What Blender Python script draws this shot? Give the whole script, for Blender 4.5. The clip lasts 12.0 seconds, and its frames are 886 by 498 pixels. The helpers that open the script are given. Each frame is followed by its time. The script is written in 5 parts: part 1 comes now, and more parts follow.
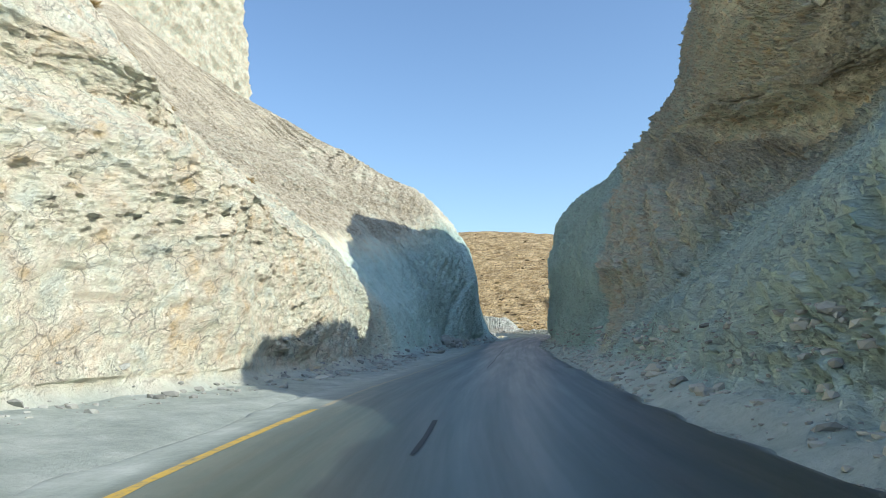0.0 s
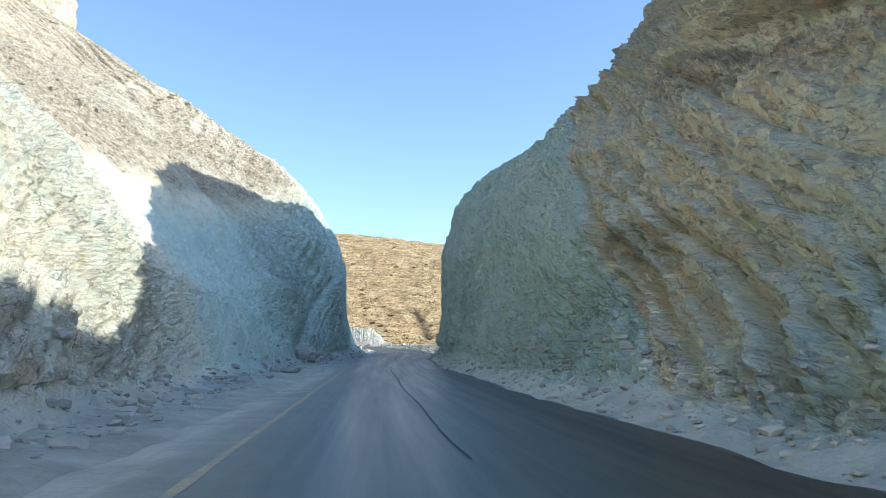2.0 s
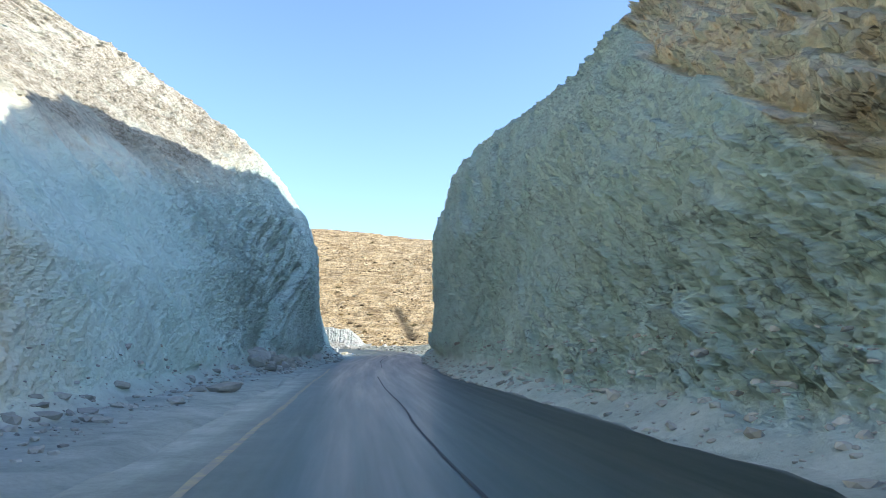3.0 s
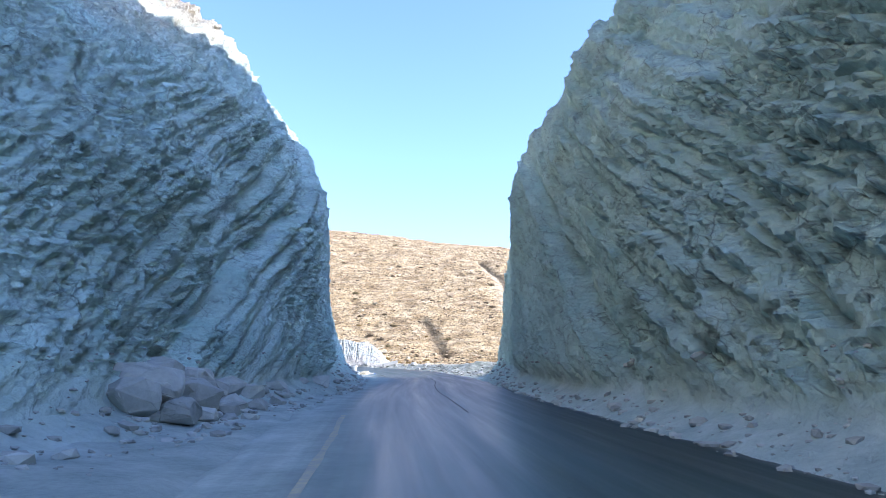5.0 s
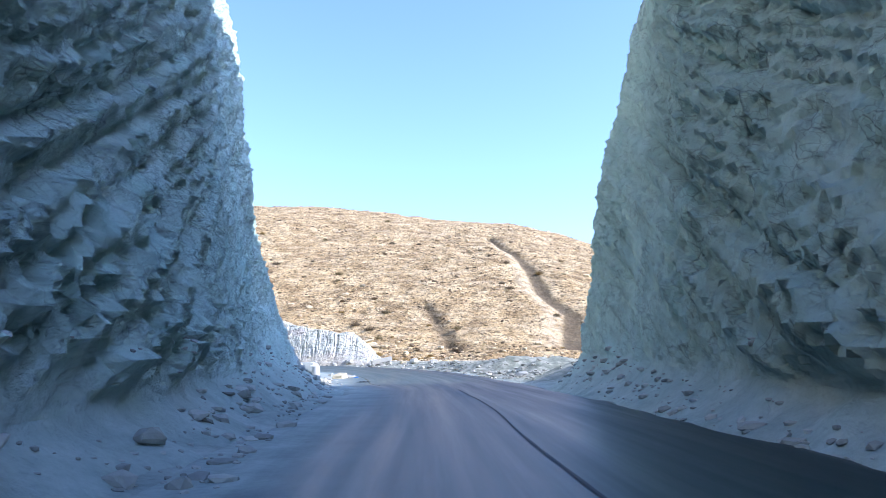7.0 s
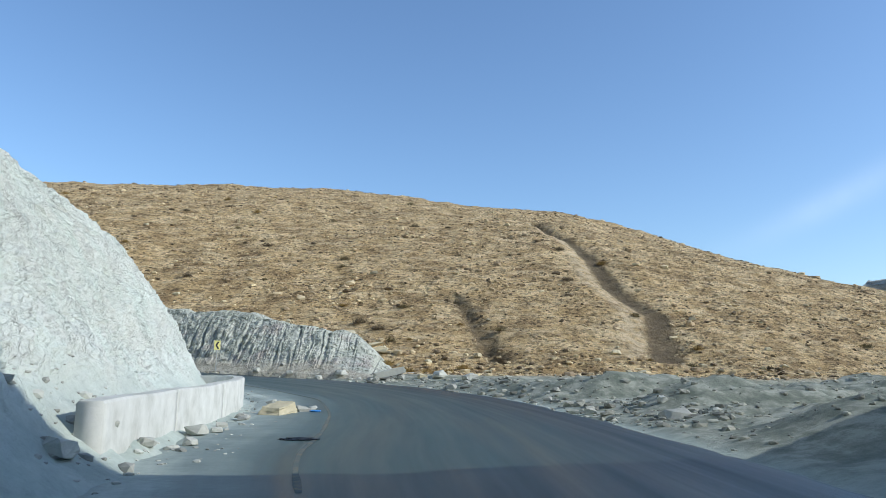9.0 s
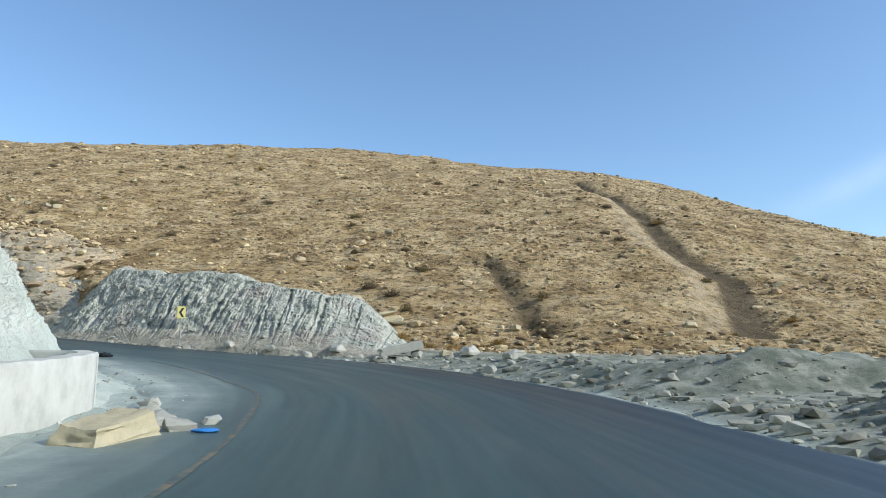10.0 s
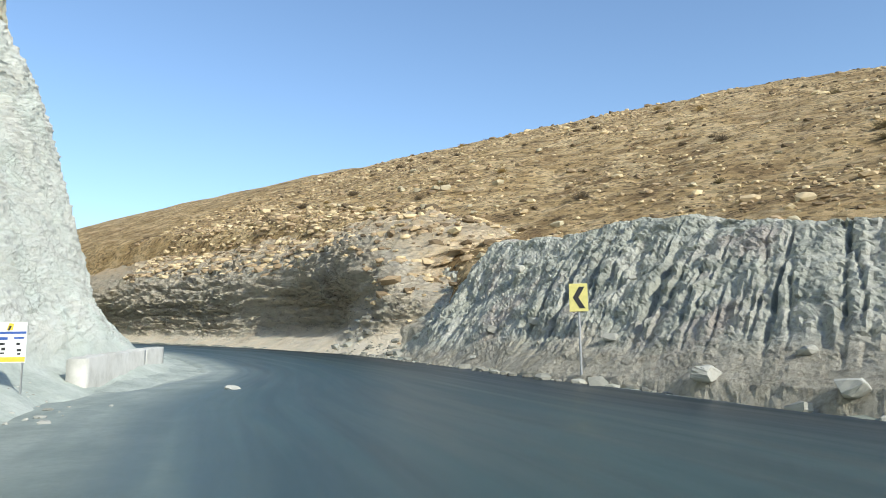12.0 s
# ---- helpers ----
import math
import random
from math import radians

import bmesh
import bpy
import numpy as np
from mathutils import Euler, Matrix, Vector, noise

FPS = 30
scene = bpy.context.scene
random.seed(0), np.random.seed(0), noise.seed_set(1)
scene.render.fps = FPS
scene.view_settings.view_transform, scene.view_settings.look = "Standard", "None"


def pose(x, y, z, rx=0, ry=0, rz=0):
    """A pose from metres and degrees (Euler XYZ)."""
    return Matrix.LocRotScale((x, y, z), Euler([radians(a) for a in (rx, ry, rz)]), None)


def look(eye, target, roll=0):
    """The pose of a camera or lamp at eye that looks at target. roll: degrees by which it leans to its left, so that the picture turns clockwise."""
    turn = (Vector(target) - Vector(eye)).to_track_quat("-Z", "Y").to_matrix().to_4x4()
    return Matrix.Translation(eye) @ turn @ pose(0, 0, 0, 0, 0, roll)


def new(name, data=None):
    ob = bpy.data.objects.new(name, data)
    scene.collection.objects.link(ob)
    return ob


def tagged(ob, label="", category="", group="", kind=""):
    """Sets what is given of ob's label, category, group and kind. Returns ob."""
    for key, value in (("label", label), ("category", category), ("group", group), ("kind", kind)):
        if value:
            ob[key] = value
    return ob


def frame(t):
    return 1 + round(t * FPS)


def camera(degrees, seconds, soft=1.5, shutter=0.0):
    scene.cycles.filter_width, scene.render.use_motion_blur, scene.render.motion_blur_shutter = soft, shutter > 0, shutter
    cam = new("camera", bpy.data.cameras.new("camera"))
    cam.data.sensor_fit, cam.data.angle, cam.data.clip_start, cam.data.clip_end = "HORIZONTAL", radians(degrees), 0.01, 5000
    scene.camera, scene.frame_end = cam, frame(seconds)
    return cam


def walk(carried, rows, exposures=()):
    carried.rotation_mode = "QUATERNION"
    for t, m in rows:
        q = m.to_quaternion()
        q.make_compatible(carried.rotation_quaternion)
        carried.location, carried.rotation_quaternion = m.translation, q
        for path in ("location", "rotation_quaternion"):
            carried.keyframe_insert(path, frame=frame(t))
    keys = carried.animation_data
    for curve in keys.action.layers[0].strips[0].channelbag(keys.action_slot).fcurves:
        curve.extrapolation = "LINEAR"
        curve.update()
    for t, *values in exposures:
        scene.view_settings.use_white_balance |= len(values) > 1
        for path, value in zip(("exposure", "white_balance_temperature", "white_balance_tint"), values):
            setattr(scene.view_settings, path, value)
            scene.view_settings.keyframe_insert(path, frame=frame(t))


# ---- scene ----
cam = camera(62.4, 12.0, soft=0.75)
# seconds, eye, heading to the left of +y, pitch and roll in degrees
PATH = [
    (0, 10.176, -66.000, 1.274, 11.234, 6.626, -2.362),
    (0.5, 8.509, -61.313, 1.224, 6.800, 7.190, -2.116),
    (1, 7.153, -55.779, 1.180, 2.939, 8.076, -1.758),
    (1.5, 6.113, -49.639, 1.098, 0.595, 8.001, -0.514),
    (2, 5.291, -42.965, 1.048, 0.185, 7.534, -0.077),
    (2.5, 4.527, -35.921, 1.066, -1.205, 7.335, -0.530),
    (3, 3.718, -28.779, 1.029, -1.682, 7.616, -0.763),
    (3.2, 3.386, -25.861, 1.012, -1.301, 7.690, -0.808),
    (4.8, 0.402, -3.570, 0.941, 0.170, 8.860, 0.526),
    (5, 0.168, -0.613, 0.966, -0.414, 9.142, 0.191),
    (5.5, -0.373, 6.794, 1.024, -0.363, 10.672, 0.155),
    (6, -0.818, 14.025, 1.024, 0.057, 10.485, -0.070),
    (6.5, -1.111, 21.144, 1.068, -0.281, 9.746, -0.179),
    (7, -1.382, 28.143, 1.092, -0.959, 8.859, -0.500),
    (7.2, -1.459, 30.841, 1.123, -1.114, 8.646, 0.031),
    (8.8, -1.991, 52.122, 1.461, 0.549, 9.673, 1.117),
    (9, -2.011, 54.798, 1.449, 1.215, 9.606, 0.861),
    (9.5, -2.106, 61.516, 1.433, 1.596, 8.226, -0.323),
    (10, -2.622, 68.144, 1.387, 3.083, 7.842, 1.137),
    (10.5, -3.589, 74.791, 1.445, 8.694, 7.174, 1.986),
    (11, -5.309, 81.360, 1.574, 17.048, 6.553, 2.061),
    (11.5, -8.155, 87.623, 1.767, 26.885, 6.829, 0.949),
    (12, -11.927, 93.660, 1.931, 36.798, 8.112, -0.887),
]


def aim(x, y, z, yaw, pitch, roll):
    a, b = radians(yaw), radians(pitch)
    ahead = (-math.sin(a) * math.cos(b), math.cos(a) * math.cos(b), math.sin(b))
    return look((x, y, z), (x + ahead[0], y + ahead[1], z + ahead[2]), roll)


# the clip's camera opens up inside the shaded cutting
EXPOSURES = [(0, 0.66, 6250, 7), (1, 0.85, 6150, 8), (2.5, 1.22, 6100, 11), (3.2, 1.32, 6000, 12), (5, 1.62, 5500, 22), (7, 1.56, 5480, 22), (8.2, 1.1, 5750, 11), (9, 0.42, 5900, 7), (9.6, 0.45, 6000, 6), (12, 0.68, 6450, 7)]
walk(cam, [(row[0], aim(*row[1:])) for row in PATH], EXPOSURES)

# ---- world and sun ----
SUN_TO = Vector((36.0, -8.0, 21.8)).normalized()
world = bpy.data.worlds.new("sky")
scene.world = world
world.use_nodes = True
wn = world.node_tree.nodes
sky = wn.new("ShaderNodeTexSky")
sky.sky_type = "NISHITA"
sky.sun_disc = False
sky.sun_elevation = math.asin(SUN_TO.z)
sky.sun_rotation = math.atan2(SUN_TO.x, SUN_TO.y)
sky.air_density, sky.dust_density, sky.ozone_density = 1.0, 0.8, 3.2
wn["Background"].inputs["Strength"].default_value = 0.135


def world_math(op, a, b=0.0, c=0.0):
    n = wn.new("ShaderNodeMath")
    n.operation = op
    for sock, v in zip(n.inputs, (a, b, c)):
        if isinstance(v, (int, float)):
            sock.default_value = v
        else:
            world.node_tree.links.new(v, sock)
    return n.outputs[0]


# a thin wisp of cirrus low in the north-east
wl = world.node_tree.links
way = wn.new("ShaderNodeTexCoord").outputs["Generated"]
split = wn.new("ShaderNodeSeparateXYZ")
wl.new(way, split.inputs[0])
azimuth = world_math("ARCTAN2", split.outputs[0], split.outputs[1])
height = world_math("ARCSINE", split.outputs[2])
wisp_noise = wn.new("ShaderNodeTexNoise")
wl.new(way, wisp_noise.inputs["Vector"])
wisp_noise.inputs["Scale"].default_value, wisp_noise.inputs["Detail"].default_value = 14, 5
line_at = world_math("MULTIPLY_ADD", world_math("SUBTRACT", azimuth, radians(24)), 0.42, radians(10.8))
off_line = world_math("DIVIDE", world_math("SUBTRACT", height, line_at), radians(1.1))
wisp = world_math("POWER", 2.718, world_math("MULTIPLY", world_math("MULTIPLY", off_line, off_line), -1.0))
along_it = world_math("DIVIDE", world_math("SUBTRACT", azimuth, radians(29)), radians(7))
wisp = world_math("MULTIPLY", wisp, world_math("POWER", 2.718, world_math("MULTIPLY", world_math("MULTIPLY", along_it, along_it), -1.0)))
wisp = world_math("MULTIPLY", wisp, world_math("MULTIPLY", wisp_noise.outputs["Fac"], 0.2))
whiten = wn.new("ShaderNodeMix")
whiten.data_type = "RGBA"
wl.new(wisp, whiten.inputs[0])
wl.new(sky.outputs[0], whiten.inputs[6])
whiten.inputs[7].default_value = (7.0, 7.3, 7.6, 1)
wl.new(whiten.outputs[2], wn["Background"].inputs["Color"])
sun_data = bpy.data.lights.new("sun", "SUN")
sun_data.energy, sun_data.angle, sun_data.color = 2.7, radians(0.53), (1.0, 0.93, 0.81)
sun = new("sun", sun_data)
sun.matrix_world = look((60, -20, 80), Vector((60, -20, 80)) - SUN_TO)

# ---- noise on arrays of points ----


def hash01(i, j, k, seed):
    h = (i * 73856093) ^ (j * 19349663) ^ (k * 83492791) ^ (seed * 2654435)
    h = (h ^ (h >> 13)) * 1274126177
    h = (h ^ (h >> 16)) & 0xFFFFFF
    return h / float(0xFFFFFF)


def value_noise(p, seed=0):
    """Smooth noise of -1 to 1 at points (n, 3)."""
    c = np.floor(p).astype(np.int64)
    f = p - c
    f = f * f * f * (f * (f * 6 - 15) + 10)
    out = np.zeros(len(p))
    for a in (0, 1):
        for b in (0, 1):
            for d in (0, 1):
                w = (f[:, 0] if a else 1 - f[:, 0]) * (f[:, 1] if b else 1 - f[:, 1]) * (f[:, 2] if d else 1 - f[:, 2])
                out += w * hash01(c[:, 0] + a, c[:, 1] + b, c[:, 2] + d, seed)
    return out * 2 - 1


def fbm(p, octaves=4, seed=0):
    out, amp = np.zeros(len(p)), 1.0
    for n in range(octaves):
        out += amp * value_noise(p * 2.0**n + 17.3 * n, seed + n)
        amp *= 0.5
    return out


def blocks(p, seed=0, lip=0.0):
    """Cells of broken rock: a random height with a tilt for each cell (lip: how far its lower edge stands out), and the distance to the nearest joint."""
    c = np.floor(p).astype(np.int64)
    d1, d2 = np.full(len(p), 9.0), np.full(len(p), 9.0)
    val = np.zeros(len(p))
    for a in (-1, 0, 1):
        for b in (-1, 0, 1):
            for d in (-1, 0, 1):
                i, j, k = c[:, 0] + a, c[:, 1] + b, c[:, 2] + d
                q = np.stack([i + hash01(i, j, k, seed), j + hash01(i, j, k, seed + 1), k + hash01(i, j, k, seed + 2)], 1)
                off = p - q
                dist = np.sqrt((off * off).sum(1))
                tilt = np.stack([hash01(i, j, k, seed + 3), hash01(i, j, k, seed + 4), hash01(i, j, k, seed + 5)], 1) - 0.5
                here = 0.75 * (hash01(i, j, k, seed + 6) - 0.5) + 0.55 * (off * tilt).sum(1) - lip * off[:, 2]
                near = dist < d1
                d2 = np.where(near, d1, np.minimum(d2, dist))
                val = np.where(near, here, val)
                d1 = np.minimum(d1, dist)
    return val, d2 - d1


def smooth(a, b, x):
    t = np.clip((x - a) / (b - a), 0, 1)
    return t * t * (3 - 2 * t)


def curve_through(points, step, fine=None):
    """A smooth plan line through points, resampled evenly; returns positions and the share of the way in control points."""
    p = np.array(points, float)
    q = np.vstack([2 * p[0] - p[1], p, 2 * p[-1] - p[-2]])
    t = np.linspace(0, len(p) - 1, 60 * len(p))
    i = np.minimum(t.astype(int), len(p) - 2)
    f = (t - i)[:, None]
    a, b, c, d = q[i], q[i + 1], q[i + 2], q[i + 3]
    pos = 0.5 * (2 * b + (c - a) * f + (2 * a - 5 * b + 4 * c - d) * f**2 + (3 * b - a - 3 * c + d) * f**3)
    s = np.r_[0, np.cumsum(np.linalg.norm(np.diff(pos, axis=0), axis=1))]
    want = np.arange(0, s[-1], step)
    if fine:
        at = np.interp(want, s, pos[:, 1])
        want = want[((at > fine[0]) & (at < fine[1])) | (np.arange(len(want)) % 3 == 0)]
    return np.stack([np.interp(want, s, pos[:, n]) for n in range(p.shape[1])], 1), np.interp(want, s, t)


def mesh_grid(name, pts, nu, nv, flip=False):
    """A sheet of nu x nv points as a mesh."""
    me = bpy.data.meshes.new(name)
    idx = np.arange(nu * nv).reshape(nu, nv)
    quads = np.stack([idx[:-1, :-1], idx[1:, :-1], idx[1:, 1:], idx[:-1, 1:]], -1).reshape(-1, 4)
    if flip:
        quads = quads[:, ::-1]
    me.vertices.add(nu * nv)
    me.vertices.foreach_set("co", np.ascontiguousarray(pts, dtype=np.float32).ravel())
    me.loops.add(quads.size)
    me.loops.foreach_set("vertex_index", np.ascontiguousarray(quads, dtype=np.int32).ravel())
    me.polygons.add(len(quads))
    me.polygons.foreach_set("loop_start", np.arange(0, quads.size, 4, dtype=np.int32))
    me.polygons.foreach_set("loop_total", np.full(len(quads), 4, dtype=np.int32))
    me.update(calc_edges=True)
    me.polygons.foreach_set("use_smooth", np.ones(len(quads), dtype=bool))
    return me


def paint(me, name, values):
    at = me.attributes.new(name, "FLOAT", "POINT")
    at.data.foreach_set("value", np.ascontiguousarray(values, dtype=np.float32).ravel())


# ---- materials ----


class Nodes:
    """A small helper to write a material's nodes."""

    def __init__(self, name, rough=0.9):
        self.mat = bpy.data.materials.new(name)
        self.mat.use_nodes = True
        self.tree = self.mat.node_tree
        self.bsdf = self.tree.nodes["Principled BSDF"]
        self.bsdf.inputs["Roughness"].default_value = rough
        self.bsdf.inputs["Specular IOR Level"].default_value = 0.25
        self.pos = self.tree.nodes.new("ShaderNodeNewGeometry").outputs["Position"]

    def link(self, a, b):
        self.tree.links.new(a, b)

    def scaled(self, vec, by):
        n = self.tree.nodes.new("ShaderNodeMapping")
        self.link(vec, n.inputs["Vector"])
        n.inputs["Scale"].default_value = by if isinstance(by, tuple) else (by, by, by)
        return n.outputs[0]

    def turned(self, vec, rot):
        n = self.tree.nodes.new("ShaderNodeMapping")
        self.link(vec, n.inputs["Vector"])
        n.inputs["Rotation"].default_value = rot
        return n.outputs[0]

    def noise(self, vec, scale, detail=5.0, rough=0.6, warp=0.0):
        n = self.tree.nodes.new("ShaderNodeTexNoise")
        self.link(vec, n.inputs["Vector"])
        n.inputs["Scale"].default_value, n.inputs["Detail"].default_value = scale, detail
        n.inputs["Roughness"].default_value, n.inputs["Distortion"].default_value = rough, warp
        return n.outputs["Fac"]

    def cells(self, vec, scale, feature="F1", out="Distance", rand=1.0):
        n = self.tree.nodes.new("ShaderNodeTexVoronoi")
        n.feature = feature
        self.link(vec, n.inputs["Vector"])
        n.inputs["Scale"].default_value, n.inputs["Randomness"].default_value = scale, rand
        return n.outputs[out]

    def plates(self, vec, scale):
        """Height of overlapping plates, each standing out at its lower edge."""
        n = self.tree.nodes.new("ShaderNodeTexVoronoi")
        self.link(vec, n.inputs["Vector"])
        n.inputs["Scale"].default_value = scale
        sub = self.tree.nodes.new("ShaderNodeVectorMath")
        sub.operation = "SUBTRACT"
        self.link(n.outputs["Position"], sub.inputs[0])
        self.link(vec, sub.inputs[1])
        sep = self.tree.nodes.new("ShaderNodeSeparateXYZ")
        self.link(sub.outputs[0], sep.inputs[0])
        one = self.tree.nodes.new("ShaderNodeSeparateXYZ")
        self.link(n.outputs["Color"], one.inputs[0])
        return self.math("ADD", sep.outputs[2], self.math("MULTIPLY", one.outputs[0], 0.25 / scale))

    def ramp(self, fac, stops):
        n = self.tree.nodes.new("ShaderNodeValToRGB")
        self.link(fac, n.inputs[0])
        e = n.color_ramp.elements
        while len(e) < len(stops):
            e.new(0.5)
        for el, (at, col) in zip(e, stops):
            el.position = at
            el.color = (*col, 1) if isinstance(col, tuple) else (col, col, col, 1)
        return n.outputs[0]

    def mix(self, fac, a, b, mode="MIX"):
        n = self.tree.nodes.new("ShaderNodeMix")
        n.data_type, n.blend_type = "RGBA", mode
        for sock, v in ((n.inputs[0], fac), (n.inputs[6], a), (n.inputs[7], b)):
            if isinstance(v, (int, float)):
                sock.default_value = v
            elif isinstance(v, tuple):
                sock.default_value = (*v, 1)
            else:
                self.link(v, sock)
        return n.outputs[2]

    def math(self, op, a, b=0.0, clamp=False):
        n = self.tree.nodes.new("ShaderNodeMath")
        n.operation, n.use_clamp = op, clamp
        for sock, v in ((n.inputs[0], a), (n.inputs[1], b)):
            if isinstance(v, (int, float)):
                sock.default_value = v
            else:
                self.link(v, sock)
        return n.outputs[0]

    def attr(self, name):
        n = self.tree.nodes.new("ShaderNodeAttribute")
        n.attribute_name = name
        return n.outputs["Fac"]

    def random(self):
        return self.tree.nodes.new("ShaderNodeObjectInfo").outputs["Random"]

    def island(self):
        return self.tree.nodes.new("ShaderNodeNewGeometry").outputs["Random Per Island"]

    def bump(self, height, strength, distance):
        n = self.tree.nodes.new("ShaderNodeBump")
        self.link(height, n.inputs["Height"])
        n.inputs["Strength"].default_value, n.inputs["Distance"].default_value = strength, distance
        if self.bsdf.inputs["Normal"].is_linked:
            self.link(self.bsdf.inputs["Normal"].links[0].from_socket, n.inputs["Normal"])
        self.link(n.outputs[0], self.bsdf.inputs["Normal"])

    def done(self, colour, rough=None):
        if isinstance(colour, tuple):
            self.bsdf.inputs["Base Color"].default_value = (*colour, 1)
        else:
            self.link(colour, self.bsdf.inputs["Base Color"])
        if rough is not None:
            self.link(rough, self.bsdf.inputs["Roughness"])
        return self.mat


TILTED, LEVEL = (radians(-26.6), radians(-19.7), 0), (radians(-4), 0, 0)


def dust_colour(m):
    """Pale rock flour, used on verges, scree and the road's edges."""
    dust = m.ramp(m.noise(m.pos, 0.8, 7, 0.65), [(0.3, (0.30, 0.345, 0.31)), (0.5, (0.41, 0.46, 0.415)), (0.7, (0.53, 0.575, 0.525))])
    return m.mix(0.4, dust, m.ramp(m.noise(m.pos, 9.0, 6, 0.7), [(0.3, 0.6), (0.55, 1.0)]), "MULTIPLY")


def rock_material(name, grey, tan, pale, lie=TILTED):
    """Fractured marly limestone; 'tan' and 'pale' on the mesh say where the beds are ochre or bleached, 'hard' how broken they are, 'scree' where dust lies."""
    m = Nodes(name, 0.95)
    laid = m.turned(m.pos, lie)
    wob = m.tree.nodes.new("ShaderNodeVectorMath")
    wob.operation = "MULTIPLY_ADD"
    ns = m.tree.nodes.new("ShaderNodeTexNoise")
    m.link(m.pos, ns.inputs["Vector"])
    ns.inputs["Scale"].default_value, ns.inputs["Detail"].default_value = 0.7, 1
    m.link(ns.outputs["Color"], wob.inputs[0])
    wob.inputs[1].default_value = (0.4, 0.4, 0.4)
    m.link(laid, wob.inputs[2])
    laid = wob.outputs[0]
    bed = m.scaled(laid, (0.5, 0.5, 2.6))
    bands = m.noise(bed, 0.9, 4, 0.55)
    big = m.noise(m.pos, 0.22, 4)
    fine = m.noise(m.pos, 7.0, 6, 0.7)
    flags = m.scaled(laid, (1, 1, 2.1))
    lump = m.cells(flags, 1.7, "F1", "Color")
    chip = m.cells(flags, 3.6, "F1", "Color")
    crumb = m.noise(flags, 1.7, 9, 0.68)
    ragged = m.tree.nodes.new("ShaderNodeVectorMath")
    ragged.operation = "MULTIPLY_ADD"
    rn = m.tree.nodes.new("ShaderNodeTexNoise")
    m.link(m.pos, rn.inputs["Vector"])
    rn.inputs["Scale"].default_value, rn.inputs["Detail"].default_value = 2.4, 4
    m.link(rn.outputs["Color"], ragged.inputs[0])
    ragged.inputs[1].default_value = (0.28, 0.28, 0.28)
    m.link(flags, ragged.inputs[2])
    crack = m.ramp(m.cells(ragged.outputs[0], 1.15, "DISTANCE_TO_EDGE"), [(0.0, 0.0), (0.05, 1.0)])
    hairline = m.ramp(m.cells(ragged.outputs[0], 3.1, "DISTANCE_TO_EDGE"), [(0.0, 0.0), (0.06, 1.0)])
    flake, sliver = m.plates(flags, 2.6), m.plates(flags, 6.0)
    dark = tuple(c * 0.84 for c in grey)
    light = tuple(min(c * 1.1, 0.8) for c in grey)
    g = m.ramp(m.math("ADD", m.math("MULTIPLY", bands, 0.55), m.math("MULTIPLY", big, 0.5)), [(0.38, dark), (0.52, grey), (0.66, light)])
    stain = m.ramp(m.noise(m.scaled(m.pos, (1, 1, 0.5)), 0.6, 6, 0.6), [(0.5, 0.0), (0.68, 0.55)])
    g = m.mix(stain, g, tuple(c * k for c, k in zip(grey, (0.8, 0.93, 0.93))))
    rust = tuple(c * k for c, k in zip(tan, (0.98, 0.86, 0.64)))
    t = m.ramp(m.math("ADD", m.math("MULTIPLY", m.noise(m.pos, 1.1, 5), 0.7), m.math("MULTIPLY", bands, 0.35)), [(0.36, rust), (0.47, tan), (0.56, tuple(min(c * 1.1, 0.88) for c in tan)), (0.66, tuple(0.5 * (a + b) for a, b in zip(grey, tan)))])
    edge = m.math("MULTIPLY", m.math("SUBTRACT", m.noise(m.pos, 0.8, 5), 0.5), 0.7)
    col = m.mix(m.math("ADD", m.attr("tan"), m.math("MULTIPLY", edge, m.ramp(m.attr("tan"), [(0.0, 0.2), (0.4, 1.0)])), True), g, t)
    col = m.mix(m.math("MULTIPLY", m.attr("pale"), m.ramp(m.noise(m.pos, 0.7, 5), [(0.3, 0.7), (0.6, 1.0)])), col, pale)
    hard = m.attr("hard")
    col = m.mix(m.math("MULTIPLY", hard, 0.15), col, m.ramp(chip, [(0.12, 0.55), (0.6, 1.0)]), "MULTIPLY")
    col = m.mix(m.math("MULTIPLY", hard, 0.15), col, m.ramp(lump, [(0.1, 0.66), (0.6, 1.0)]), "MULTIPLY")
    # crevice shade put into the colour, dark where the crumb bump is low
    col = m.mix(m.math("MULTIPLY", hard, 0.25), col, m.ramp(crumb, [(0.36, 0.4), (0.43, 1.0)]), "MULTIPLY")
    col = m.mix(0.25, col, m.ramp(fine, [(0.3, 0.5), (0.46, 1.0)]), "MULTIPLY")
    col = m.mix(m.math("MULTIPLY", m.attr("loose"), 0.8), col, m.ramp(m.island(), [(0.0, (0.8, 0.8, 0.8)), (0.45, (0.92, 0.92, 0.92)), (0.7, (1.0, 0.93, 0.80)), (1.0, (1.0, 1.0, 1.0))]), "MULTIPLY")
    open_here = m.math("MULTIPLY", m.ramp(m.noise(m.pos, 0.9, 4), [(0.46, 0.05), (0.6, 1.0)]), m.math("SUBTRACT", 1.0, m.attr("scree"), True))
    col = m.mix(m.math("MULTIPLY", m.math("MULTIPLY", hard, 0.65), open_here), col, m.ramp(crack, [(0.0, 0.4), (1.0, 1.0)]), "MULTIPLY")
    col = m.mix(m.math("MULTIPLY", m.math("MULTIPLY", hard, 0.5), open_here), col, m.ramp(hairline, [(0.0, 0.45), (1.0, 1.0)]), "MULTIPLY")
